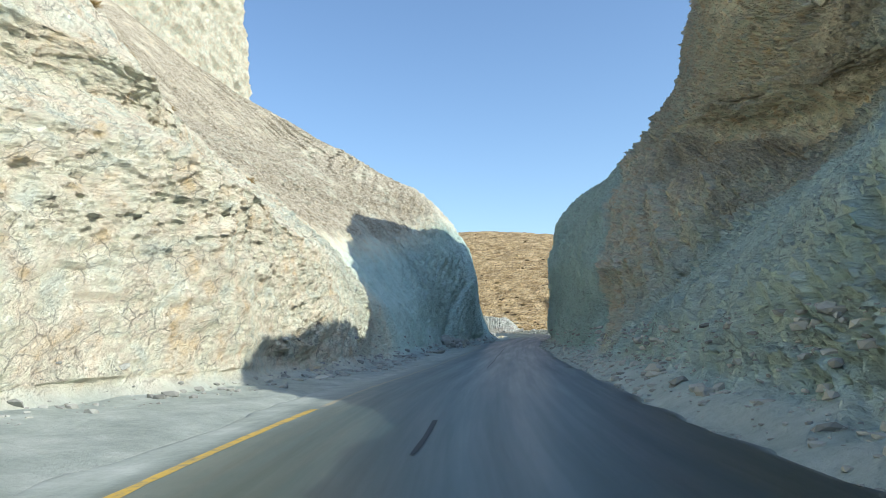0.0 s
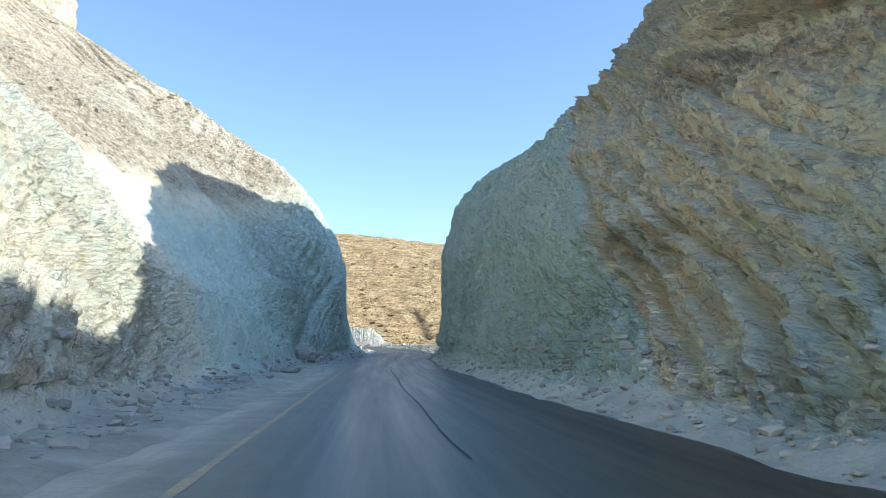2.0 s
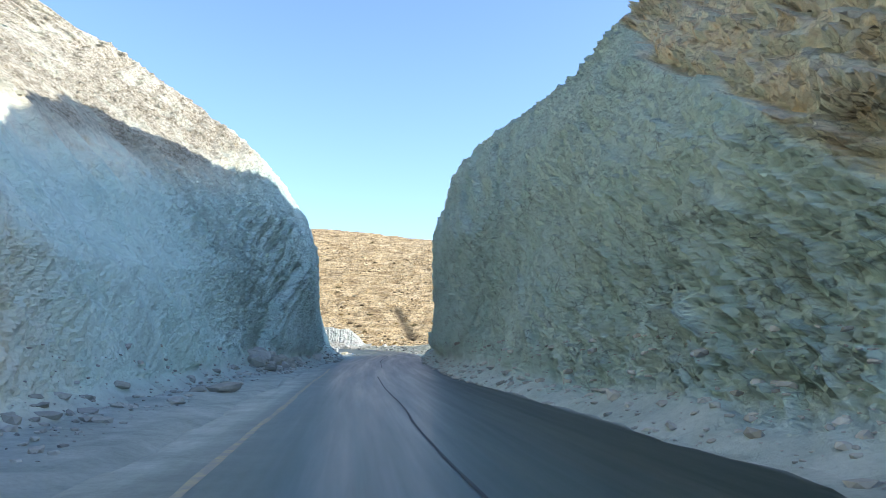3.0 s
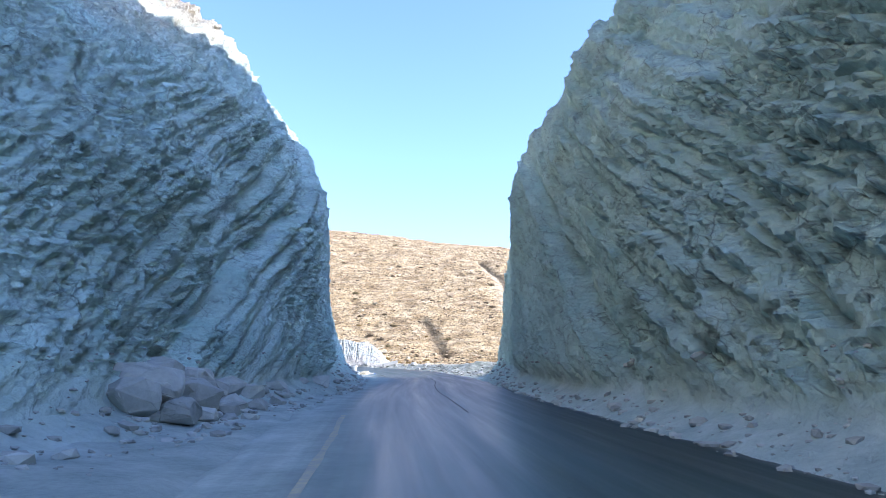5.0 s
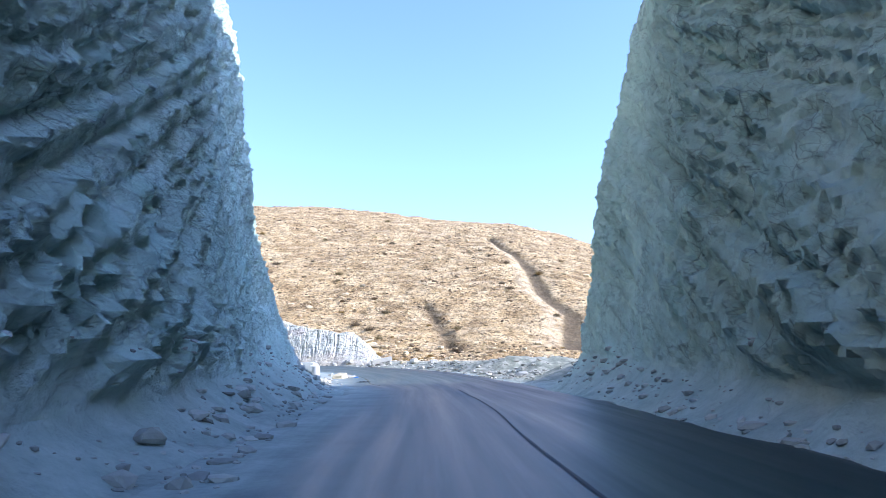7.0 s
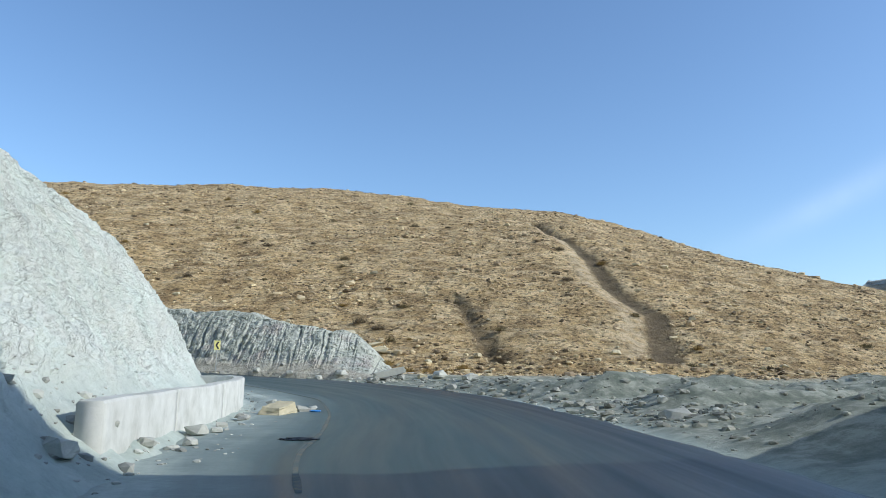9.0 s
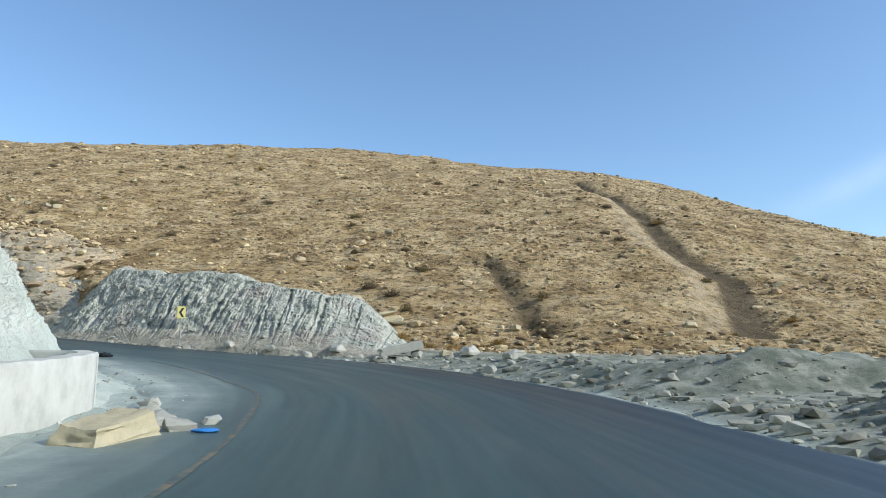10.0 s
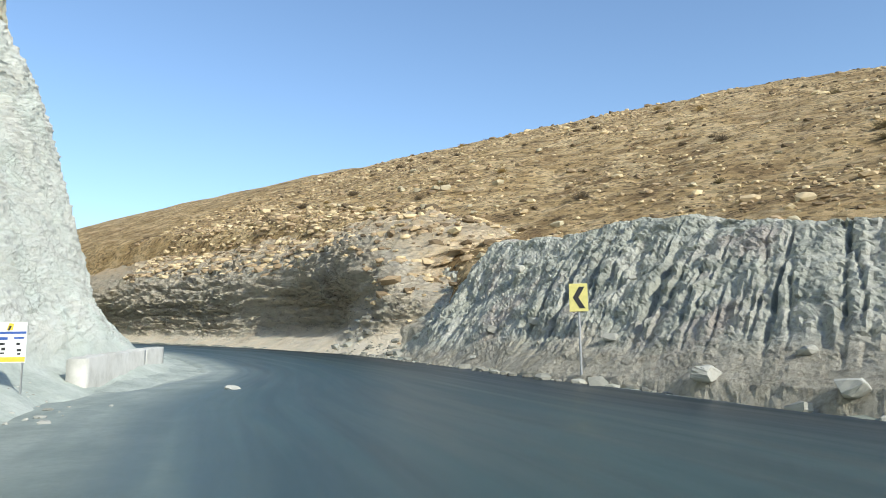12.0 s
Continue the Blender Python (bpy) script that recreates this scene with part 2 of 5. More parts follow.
    m.bump(m.math("MULTIPLY", crack, m.math("MULTIPLY", hard, open_here)), 0.8, 0.08)
    m.bump(m.math("MULTIPLY", hairline, m.math("MULTIPLY", hard, open_here)), 0.6, 0.04)
    pebbles = m.noise(m.pos, 3.2, 9, 0.75)
    gravel = m.ramp(pebbles, [(0.36, (0.24, 0.20, 0.14)), (0.48, (0.50, 0.445, 0.33)), (0.58, (0.68, 0.62, 0.49))])
    gravel = m.mix(0.6, gravel, m.ramp(m.cells(m.pos, 4.5, "F1", "Color"), [(0.2, 0.5), (0.6, 1.0)]), "MULTIPLY")
    on_gravel = m.math("MULTIPLY", m.attr("gravel"), m.ramp(m.noise(m.pos, 0.35, 5), [(0.34, 0.45), (0.5, 1.0)]))
    col = m.mix(on_gravel, col, gravel)
    m.bump(m.math("MULTIPLY", pebbles, m.attr("gravel")), 0.9, 0.25)
    col = m.mix(m.attr("scree"), col, dust_colour(m))
    m.bump(m.math("MULTIPLY", crumb, hard), 0.8, 0.30)
    m.bump(m.math("MULTIPLY", flake, hard), 0.8, 0.55)
    m.bump(m.math("MULTIPLY", sliver, hard), 0.7, 0.45)
    m.bump(m.noise(m.pos, 5.0, 8, 0.72), 0.5, 0.08)
    m.bump(fine, 0.5, 0.03)
    return m.done(col)


def stone_material(name, colour, spread=0.35, by_island=False):
    m = Nodes(name, 0.93)
    r = m.island() if by_island else m.random()
    lo, hi = tuple(c * (1 - spread) for c in colour), tuple(min(c * (1 + spread), 0.8) for c in colour)
    col = m.ramp(r, [(0.0, lo), (0.5, colour), (1.0, hi)])
    col = m.mix(0.5, col, m.ramp(m.noise(m.pos, 4.0, 6, 0.7), [(0.3, 0.55), (0.65, 1.0)]), "MULTIPLY")
    m.bump(m.noise(m.pos, 6.0, 7, 0.7), 0.5, 0.05)
    return m.done(col)


GREY, TAN, PALE = (0.59, 0.75, 0.66), (0.86, 0.775, 0.59), (0.66, 0.655, 0.60)
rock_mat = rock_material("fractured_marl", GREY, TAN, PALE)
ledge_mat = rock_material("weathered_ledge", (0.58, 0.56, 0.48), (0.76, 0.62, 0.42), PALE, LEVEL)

# ---- plan of the road ----
# centre line: x, y, height of the carriageway
ROAD = [(21, -100, 0.1), (11.2, -70, -0.1), (8.6, -59, -0.15), (7.0, -48, -0.19), (5.9, -38, -0.28), (4.9, -28, -0.38),
        (3.5, -13.6, -0.44), (1.6, 8, -0.4), (0.2, 29, -0.2), (-0.1, 45, -0.03), (-0.5, 60, 0.03), (-0.8, 70, 0.05),
        (-1.5, 78, 0.13), (-3.4, 87, 0.35), (-6.8, 94, 0.6), (-12, 99.7, 0.85), (-19, 104.9, 1.05), (-29, 111.2, 1.5),
        (-42, 117.4, 2.1), (-60, 121.8, 2.8), (-90, 126, 3.8), (-130, 130, 5)]
HALF = 3.65
road_line, _ = curve_through(ROAD, 0.5)
road_tan = np.gradient(road_line[:, :2], axis=0)
road_tan /= np.linalg.norm(road_tan, axis=1)[:, None]
road_s = np.arange(len(road_line)) * 0.5


road_wide = 1 + (0.6 * smooth(58, 69, road_line[:, 1]) + 0.3 * smooth(84, 95, road_line[:, 1])) * smooth(112, 105, road_line[:, 1])


def to_road(xy):
    """For plan points: distance to the left of the centre line (right is negative), way along it, height of the road there."""
    near = np.zeros(len(xy), dtype=np.int64)
    for a in range(0, len(xy), 20000):
        d = ((xy[a : a + 20000, None, :] - road_line[None, ::2, :2]) ** 2).sum(2)
        near[a : a + 20000] = 2 * d.argmin(1)
    off = xy - road_line[near, :2]
    t = road_tan[near]
    return off[:, 1] * t[:, 0] - off[:, 0] * t[:, 1], road_s[near] + (off * t).sum(1), road_line[near, 2]


FOOT_X = np.array([-400, -90, -62, -45, -33, -22, -15, -9, 0, 15, 35, 80, 400.0])
FOOT_Y = np.array([158, 134, 129.5, 125, 118.8, 112.2, 108.6, 106, 104, 105, 107, 115, 150.0])
CREST_X = np.array([-700, -220, -140, -90, -30, -3, 18, 29, 43, 60, 77, 110, 200, 700.0])
CREST_Z = np.array([34, 40, 40.5, 39.5, 39, 36, 34.3, 32, 26.5, 21.5, 18, 14, 9, 6.0])


def bank_top(x):
    """Height of the rilled grey bank along the road."""
    return np.interp(x, [-41, -37, -34, -31, -28, -20, -13, -10, -8.3, -7, -3], [1.4, 2.6, 5.4, 7.3, 7.0, 6.3, 5.0, 3.8, 2.5, 1.3, 1.0])


def hill_z(x, y):
    """The big hill across the road: a straight stony slope up to a rounded crest."""
    low = 21 + 0.47 * (y - 157) + 2 * np.clip((-x - 30) / 25, 0, 1) - np.clip(x - 13, 0, 60) * 0.14
    top = np.interp(x, CREST_X, CREST_Z)
    u = np.clip((y - 150) / 52, 0, 1)
    at150 = 21 - 0.47 * 7 + 2 * np.clip((-x - 30) / 25, 0, 1) - np.clip(x - 13, 0, 60) * 0.14
    at150 = np.minimum(at150, top - 2)
    up = at150 + (top - at150) * (1.25 * u - 0.25 * u * u)
    back = top - 0.004 * np.clip(y - 202, 0, 60) ** 2 - 0.18 * np.clip(y - 262, 0, 400)
    z = np.where(y < 150, np.minimum(low, top - 2 + 0 * y), np.where(y < 202, up, back))
    q = y - np.interp(x, FOOT_X, FOOT_Y)
    bank = 1.4 + np.clip(bank_top(x) - 2.1, 0, 9) * np.clip((q - 1.2) / 7.5, 0, 1)
    return np.where(q > 0, np.maximum(z, bank), z), q


STRIPE = np.array([(9.5, 172), (13.2, 156), (14.2, 147), (14.4, 138), (17.2, 131.5), (15.5, 124), (14.5, 119)])
GULLY = np.array([(-2.4, 133), (-1.2, 129), (0.3, 123), (1.6, 118)])


def beside(line, x, y):
    """Offset in x from a line that runs down the hill, and 1 where y lies along it."""
    o = np.argsort(line[:, 1])
    mid = np.interp(y, line[o, 1], line[o, 0])
    return x - mid, ((y > line[:, 1].min()) & (y < line[:, 1].max())).astype(float)


def ground_z(xy, fine=True):
    x, y = xy[:, 0], xy[:, 1]
    d, s, zr = to_road(xy)
    p3 = np.stack([x, y, 0 * x], 1)
    d = np.where(d > 0, d / np.interp(s, road_s, road_wide), d)
    flat = zr - 0.13 * smooth(HALF + 1.1, HALF + 0.6, np.abs(d)) + 0.25 * smooth(4.5, 9, np.abs(d))
    flat += 0.06 * fbm(p3 * 0.9, 3, 5) * smooth(3.6, 5, np.abs(d))
    after = smooth(66, 72, y) * smooth(104, 90, y)
    heap = np.clip(fbm(p3 * 0.28, 4, 11) * 0.9 + 0.55, 0, 2)
    flat += after * heap * 0.75 * smooth(4.6, 7.5, -d) * smooth(34, 22, -d)
    hz, q = hill_z(x, y)
    cut_in = smooth(-30, -36, x)
    out = smooth(-1.5 + 3.0 * cut_in, 2.5 + 5.5 * cut_in, q) * (d < 0)
    relief = 0.35 * fbm(p3 * 0.16, 4, 3) + 0.12 * fbm(p3 * 0.7, 3, 4)
    o, on = beside(STRIPE, x, y)
    wid = np.interp(y, [119, 135, 156, 172], [3.2, 2.6, 1.6, 0.8])
    relief -= on * 0.9 * np.exp(-(((o - 0.5 * wid) / wid) ** 2))
    o2, on2 = beside(GULLY, x, y)
    relief -= on2 * 0.8 * np.exp(-(((o2) / np.interp(y, [118, 124, 133], [0.8, 1.1, 0.5])) ** 2))
    z = flat * (1 - out) + np.maximum(hz + relief * smooth(0, 8, q), flat - 0.2) * out
    far = smooth(150, 400, np.hypot(x, y - 40)) * (1 - out)
    return z * (1 - far) + far * (-2 + 1.5 * fbm(p3 * 0.01, 3, 9))


def axis(parts):
    """Grid lines from stretches of (start, end, step)."""
    out = []
    for a, b, st in parts:
        out.append(np.arange(a, b, st))
    return np.concatenate(out)


gx = axis([(-1500, -300, 100), (-300, -120, 12), (-120, -72, 1.6), (-72, 40, 0.45), (40, 110, 1.6), (110, 300, 10), (300, 1501, 100)])
gy = axis([(-1500, -200, 100), (-200, -100, 10), (-100, 60, 0.8), (60, 168, 0.45), (168, 215, 0.8), (215, 300, 5), (300, 1501, 100)])
XX, YY = np.meshgrid(gx, gy, indexing="ij")
flat_xy = np.stack([XX.ravel(), YY.ravel()], 1)
gz = ground_z(flat_xy)
ground_me = mesh_grid("ground", np.column_stack([flat_xy, gz]), len(gx), len(gy))
gh, gq = hill_z(flat_xy[:, 0], flat_xy[:, 1])
gd, gs, _ = to_road(flat_xy)
paint(ground_me, "hill", smooth(0, 4, gq) * (gd < 0))
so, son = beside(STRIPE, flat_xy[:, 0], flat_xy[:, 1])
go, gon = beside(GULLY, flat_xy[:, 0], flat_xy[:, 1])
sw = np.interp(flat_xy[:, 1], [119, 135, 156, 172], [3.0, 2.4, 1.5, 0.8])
# dark stones, with the stripe's shaded side and the gully's shade put into the colour
paint(ground_me, "dark_shaded_scree", son * smooth(-0.05, 0.2, so / sw) * smooth(1.35, 1.0, so / sw) + 0.8 * gon * np.exp(-((go / 1.1) ** 2)))
# pale scree, with the stripe's sunlit flank put into the colour
paint(ground_me, "pale_sunlit_scree", son * smooth(-1.3, -0.7, so / sw) * smooth(0.15, -0.1, so / sw))
paint(ground_me, "heaps", smooth(3.9, 4.9, -gd) * (1 - smooth(0, 4, gq)) * smooth(62, 70, flat_xy[:, 1]))


def ground_material():
    m = Nodes("stony_ground", 0.95)
    soil = m.ramp(m.noise(m.pos, 0.30, 8, 0.68), [(0.36, (0.36, 0.245, 0.12)), (0.5, (0.62, 0.445, 0.22)), (0.62, (0.84, 0.65, 0.37))])
    clods = m.noise(m.scaled(m.pos, (0.6, 0.8, 1.6)), 3.4, 9, 0.78)
    streaks = m.noise(m.scaled(m.pos, (0.4, 0.5, 2.0)), 0.8, 8, 0.75)
    slab = m.cells(m.scaled(m.pos, (1, 1.4, 3.0)), 1.5, "F1", "Color")
    pebble = m.cells(m.pos, 3.4, "F1", "Color")
    soil = m.mix(0.6, soil, m.ramp(slab, [(0.2, 0.4), (0.4, 0.9), (0.6, 1.0)]), "MULTIPLY")
    soil = m.mix(0.75, soil, m.ramp(pebble, [(0.2, 0.25), (0.4, 0.9), (0.55, 1.0)]), "MULTIPLY")
    soil = m.mix(m.ramp(streaks, [(0.51, 0.0), (0.62, 0.6)]), soil, (0.84, 0.68, 0.42))
    soil = m.mix(0.7, soil, m.ramp(clods, [(0.37, 0.25), (0.44, 0.9), (0.5, 1.0)]), "MULTIPLY")
    # these two tints carry painted shade and sun besides the stones' own tone
    soil = m.mix(m.math("MULTIPLY", m.attr("dark_shaded_scree"), m.ramp(m.noise(m.pos, 1.3, 6), [(0.3, 1.0), (0.62, 0.8)])), soil, (0.14, 0.11, 0.068))
    soil = m.mix(m.math("MULTIPLY", m.attr("pale_sunlit_scree"), m.ramp(m.noise(m.pos, 0.9, 6), [(0.42, 0.1), (0.6, 0.8)])), soil, (0.72, 0.59, 0.39))
    dust = dust_colour(m)
    rubbly = m.ramp(m.noise(m.pos, 1.1, 7, 0.7), [(0.38, (0.10, 0.115, 0.085)), (0.5, (0.21, 0.22, 0.17)), (0.6, (0.36, 0.36, 0.295))])
    dust = m.mix(m.math("MULTIPLY", m.attr("heaps"), 0.85), dust, rubbly)
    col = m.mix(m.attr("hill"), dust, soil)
    m.bump(m.math("MULTIPLY", slab, m.attr("hill")), 0.5, 0.22)
    m.bump(m.math("MULTIPLY", pebble, m.attr("hill")), 0.5, 0.10)
    m.bump(m.math("MULTIPLY", clods, m.ramp(m.attr("hill"), [(0.0, 0.12), (1.0, 1.0)])), 1.0, 0.5)
    m.bump(m.noise(m.pos, 9.0, 6, 0.7), 0.5, 0.04)
    return m.done(col)


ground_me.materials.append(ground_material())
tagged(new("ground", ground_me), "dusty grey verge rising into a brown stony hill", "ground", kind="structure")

# ---- road ----
lat = np.concatenate([np.linspace(-HALF - 0.5, HALF + 0.9, 60)])
ri = np.arange(0, len(road_line), 1)
nrm = np.stack([-road_tan[:, 1], road_tan[:, 0]], 1)
stretch = np.where(lat[None, :] > 0, road_wide[ri, None], 1.0) * lat[None, :]
rp = road_line[ri, None, :2] + nrm[ri, None, :] * stretch[:, :, None]
edge_wave = 0.22 * fbm(np.column_stack([rp.reshape(-1, 2) * 0.55, np.zeros(rp.shape[0] * rp.shape[1])]), 4, 21)
lat_all = np.tile(lat, len(ri))
s_all = np.repeat(road_s[ri], len(lat))
rz = np.repeat(road_line[ri, 2], len(lat)) + 0.035 - 0.011 * np.abs(lat_all)
over = np.maximum(lat_all - (HALF + 0.6), -(HALF + 0.0) - lat_all) + edge_wave
rz -= 0.22 * smooth(0.0, 0.35, over)
road_me = mesh_grid("road", np.column_stack([rp.reshape(-1, 2), rz]), len(ri), len(lat))
paint(road_me, "lat", lat_all)
paint(road_me, "along", s_all)


def road_material():
    m = Nodes("worn_asphalt", 0.5)
    m.bsdf.inputs["Specular IOR Level"].default_value = 0.4
    u = m.tree.nodes.new("ShaderNodeCombineXYZ")
    m.link(m.attr("lat"), u.inputs[0])
    m.link(m.attr("along"), u.inputs[1])
    uv = u.outputs[0]
    streak = m.noise(m.scaled(uv, (1.6, 0.05, 1)), 1.0, 6, 0.62)
    patch = m.noise(m.scaled(uv, (0.5, 0.09, 1)), 1.0, 5, 0.6)
    grain = m.noise(m.pos, 60.0, 3, 0.7)
    dark, mid = (0.016, 0.030, 0.034), (0.054, 0.108, 0.100)
    across = m.math("ADD", m.attr("lat"), m.math("MULTIPLY", m.math("SUBTRACT", patch, 0.5), 2.2))
    worn = m.ramp(m.math("DIVIDE", m.math("ADD", across, 4.0), 8.0), [(0.16, 0.0), (0.42, 0.55), (0.62, 0.75), (0.95, 1.0)])
    col = m.mix(worn, dark, mid)
    tracks = m.noise(m.scaled(uv, (5.0, 0.06, 1)), 1.0, 5, 0.65)
    col = m.mix(0.6, col, m.ramp(streak, [(0.3, 0.5), (0.7, 1.0)]), "MULTIPLY")
    col = m.mix(0.6, col, m.ramp(tracks, [(0.36, 0.55), (0.6, 1.0)]), "MULTIPLY")
    dustcol = dust_colour(m)
    bend = m.ramp(m.math("DIVIDE", m.attr("along"), 300.0), [(0.53, 0.0), (0.57, 1.0)])
    inner = m.math("SUBTRACT", m.math("ADD", m.attr("lat"), m.math("MULTIPLY", m.math("SUBTRACT", streak, 0.5), 2.4)), m.math("ADD", 1.9, m.math("MULTIPLY", bend, 0.5)))
    outer = m.math("SUBTRACT", m.math("SUBTRACT", m.math("MULTIPLY", m.math("SUBTRACT", streak, 0.5), 0.9), m.attr("lat")), 3.55)
    dust = m.math("MAXIMUM", m.math("POWER", m.math("MULTIPLY", inner, 0.5, True), 1.4), m.math("MULTIPLY", outer, 2.5, True))
    dust = m.math("MAXIMUM", dust, m.ramp(m.noise(m.scaled(uv, (0.9, 0.12, 1)), 1.0, 7, 0.7), [(0.58, 0.0), (0.8, 0.14)]))
    col = m.mix(dust, col, dustcol)
    col = m.mix(0.25, col, m.ramp(grain, [(0.3, 0.5), (0.7, 1.0)]), "MULTIPLY")
    rough = m.math("ADD", m.ramp(streak, [(0.3, 0.30), (0.7, 0.48)]), m.math("MULTIPLY", dust, 0.4), True)
    m.bump(grain, 0.25, 0.006)
    m.bump(patch, 0.3, 0.03)
    return m.done(col, rough)


road_me.materials.append(road_material())
tagged(new("road", road_me), "worn dark asphalt road with dusty edges through the cutting", "road", kind="structure")


def ribbon(name, left, s0, s1, width, lift, mat, parent=None, wander=0.0, seed=0):
    """A thin strip lying on the road at some distance left of the centre line."""
    a, b = int(s0 / 0.5), int(s1 / 0.5)
    k = np.arange(a, b)
    mid = np.interp(k, [a, b], left) if isinstance(left, tuple) else np.full(len(k), left)
    mid = mid + wander * fbm(np.column_stack([k * 0.07, 0 * k, 0 * k + seed]), 3, seed)
    ws = width * (1 + 0.35 * value_noise(np.column_stack([k * 0.9, 0 * k, 0 * k + 3.3]), seed + 5))
    rows = []
    for off in (-0.5, 0.5):
        l = mid * np.where(mid > 0, road_wide[k], 1.0) + off * ws
        xy = road_line[k, :2] + nrm[k] * l[:, None]
        rows.append(np.column_stack([xy, road_line[k, 2] + 0.035 - 0.011 * np.abs(mid + off * ws) + lift]))
    me = mesh_grid(name, np.stack(rows, 1).reshape(-1, 3), len(k), 2)
    me.materials.append(mat)
    ob = new(name, me)
    ob.parent = parent
    return ob


# ---- rock massifs on both sides of the cutting ----


FACES = {}


def massif(name, plan, profiles, side, step, label, look_of, apron=1, mat=None, fine=None, bed=1.0, gravel_of=None, lean=0.0, crest=6.0):
    """A sheet of rock over a plan line: profiles give, at each plan point, distance into the rock and height."""
    line, t = curve_through(plan, step, fine)
    tan2 = np.gradient(line, axis=0)
    tan2 /= np.linalg.norm(tan2, axis=1)[:, None]
    into = np.stack([-tan2[:, 1], tan2[:, 0]], 1) * side
    prof = np.array(profiles, float)
    n_st, n_pt = prof.shape[:2]
    foot = np.zeros((n_st, 3, 2))
    cone = smooth(40, 56, np.array(plan)[:, 1]) * smooth(76, 66, np.array(plan)[:, 1]) * (apron > 0)
    foot[:, 0, 0], foot[:, 0, 1] = -2.6 - 0.3 * cone, -0.5
    foot[:, 1, 0], foot[:, 1, 1] = -1.3 - 0.4 * cone, 0.1 + 0.15 * cone
    foot[:, 2, 0], foot[:, 2, 1] = -0.35, 0.5 + 0.7 * cone
    prof = np.concatenate([foot, prof], 1)
    n_pt += 3
    rows = []
    for a in range(n_pt - 1):
        length = np.linalg.norm(prof[:, a + 1] - prof[:, a], axis=1).max()
        st = step * (1.5 if a < 3 else 1 if a < 6 else min(crest, 2.4) if a < 7 else crest if a < 8 else 40)
        k = max(2, int(length / st))
        rows.append(a + np.arange(k) / k)
    v = np.concatenate(rows + [np.array([n_pt - 1.0])])
    tt = np.arange(n_st)
    off, hgt = np.zeros((len(line), len(v))), np.zeros((len(line), len(v)))
    at = np.stack([np.stack([np.interp(t, tt, prof[:, n, c]) for n in range(n_pt)], 1) for c in (0, 1)], 2)
    lo = np.minimum(v.astype(int), n_pt - 2)
    f = v - lo
    off = at[:, lo, 0] * (1 - f) + at[:, lo + 1, 0] * f
    hgt = at[:, lo, 1] * (1 - f) + at[:, lo + 1, 1] * f
    for _ in range(6):
        off[:, 1:-1] = 0.25 * off[:, :-2] + 0.5 * off[:, 1:-1] + 0.25 * off[:, 2:]
        hgt[:, 1:-1] = 0.25 * hgt[:, :-2] + 0.5 * hgt[:, 1:-1] + 0.25 * hgt[:, 2:]
    _, _, zr = to_road(line)
    pts = np.zeros((len(line), len(v), 3))
    pts[..., :2] = line[:, None, :] + into[:, None, :] * off[..., None]
    pts[..., 2] = hgt + zr[:, None]
    du, dv = np.gradient(pts, axis=0), np.gradient(pts, axis=1)
    nor = np.cross(du, dv) * -side
    nor /= np.linalg.norm(nor, axis=2)[..., None] + 1e-9
    p, nor = pts.reshape(-1, 3), nor.reshape(-1, 3)
    depth = off.reshape(-1)
    rough, tan, pale, dip, beds, bulge = look_of(p, depth, np.repeat(t, len(v)))
    over_road = p[:, 2] - np.repeat(zr, len(v))
    reach = smooth(-4, 10, p[:, 1])
    above = smooth(0.05 + 0.1 * reach, 0.65 + 1.05 * reach, over_road + (0.15 + 0.2 * reach) * value_noise(p * 0.7, 29))
    c, s = np.cos(dip), np.sin(dip)
    yb = p[:, 1] + 38
    b = np.stack([p[:, 0], yb * c + p[:, 2] * s, (p[:, 2] + lean * p[:, 0]) * c - yb * s], 1)
    b[:, 2] += 0.5 * value_noise(p * 0.11, 31) + 0.22 * value_noise(p * 0.4, 32) + 0.10 * value_noise(p * 1.5, 33)
    lip = 1 - 0.85 * smooth(-24, -36, p[:, 1]) * (side > 0)
    big, e1 = blocks(b * (0.42, 0.42, 1.1), 41, 0.9 * lip)
    mid, e2 = blocks(b * (1.25, 1.25, 2.8), 51, 1.2 * lip)
    small, e3 = blocks(b * (2.7, 2.7, 4.8), 61, 1.3 * lip)
    shelf = np.zeros(len(p))
    for thick, amp, sd in ((1.6 * bed, 0.25 + 0.6 * bed, 81), (0.62 * bed, 0.42 * bed, 85)):
        layer = b[:, 2] / thick + 0.3 * np.sin(b[:, 2] * 0.9 / thick) + 0.10 * mid
        k = np.floor(layer).astype(np.int64)
        lf = layer - k
        here = 0.4 + 0.6 * hash01(k, k * 0, k * 0, sd)
        broken = 0.5 + 0.5 * smooth(-0.5, 0.1, value_noise(np.stack([p[:, 0] * 0.2, p[:, 1] * 0.16, b[:, 2] * 0.5], 1), sd + 2))
        shelf += amp * here * (1 - lf) ** 1.15 * smooth(0.0, 0.2 if thick > bed else 0.5, lf) * broken
    grit = 0.13 * fbm(b * (1.0, 1.0, 1.9), 4, 97) + 0.05 * value_noise(b * (5, 5, 8), 99)
    even = np.minimum(rough, 1.1)
    joint = 0.10 * (1 - smooth(0, 0.12, e1)) + 0.07 * (1 - smooth(0, 0.16, e2)) + 0.03 * (1 - smooth(0, 0.2, e3))
    busy = 0.6 + 0.7 * smooth(-0.5, 0.5, value_noise(p * 0.16, 95))
    steady = 1 - 0.42 * smooth(10, 22, p[:, 1]) * (apron > 0)
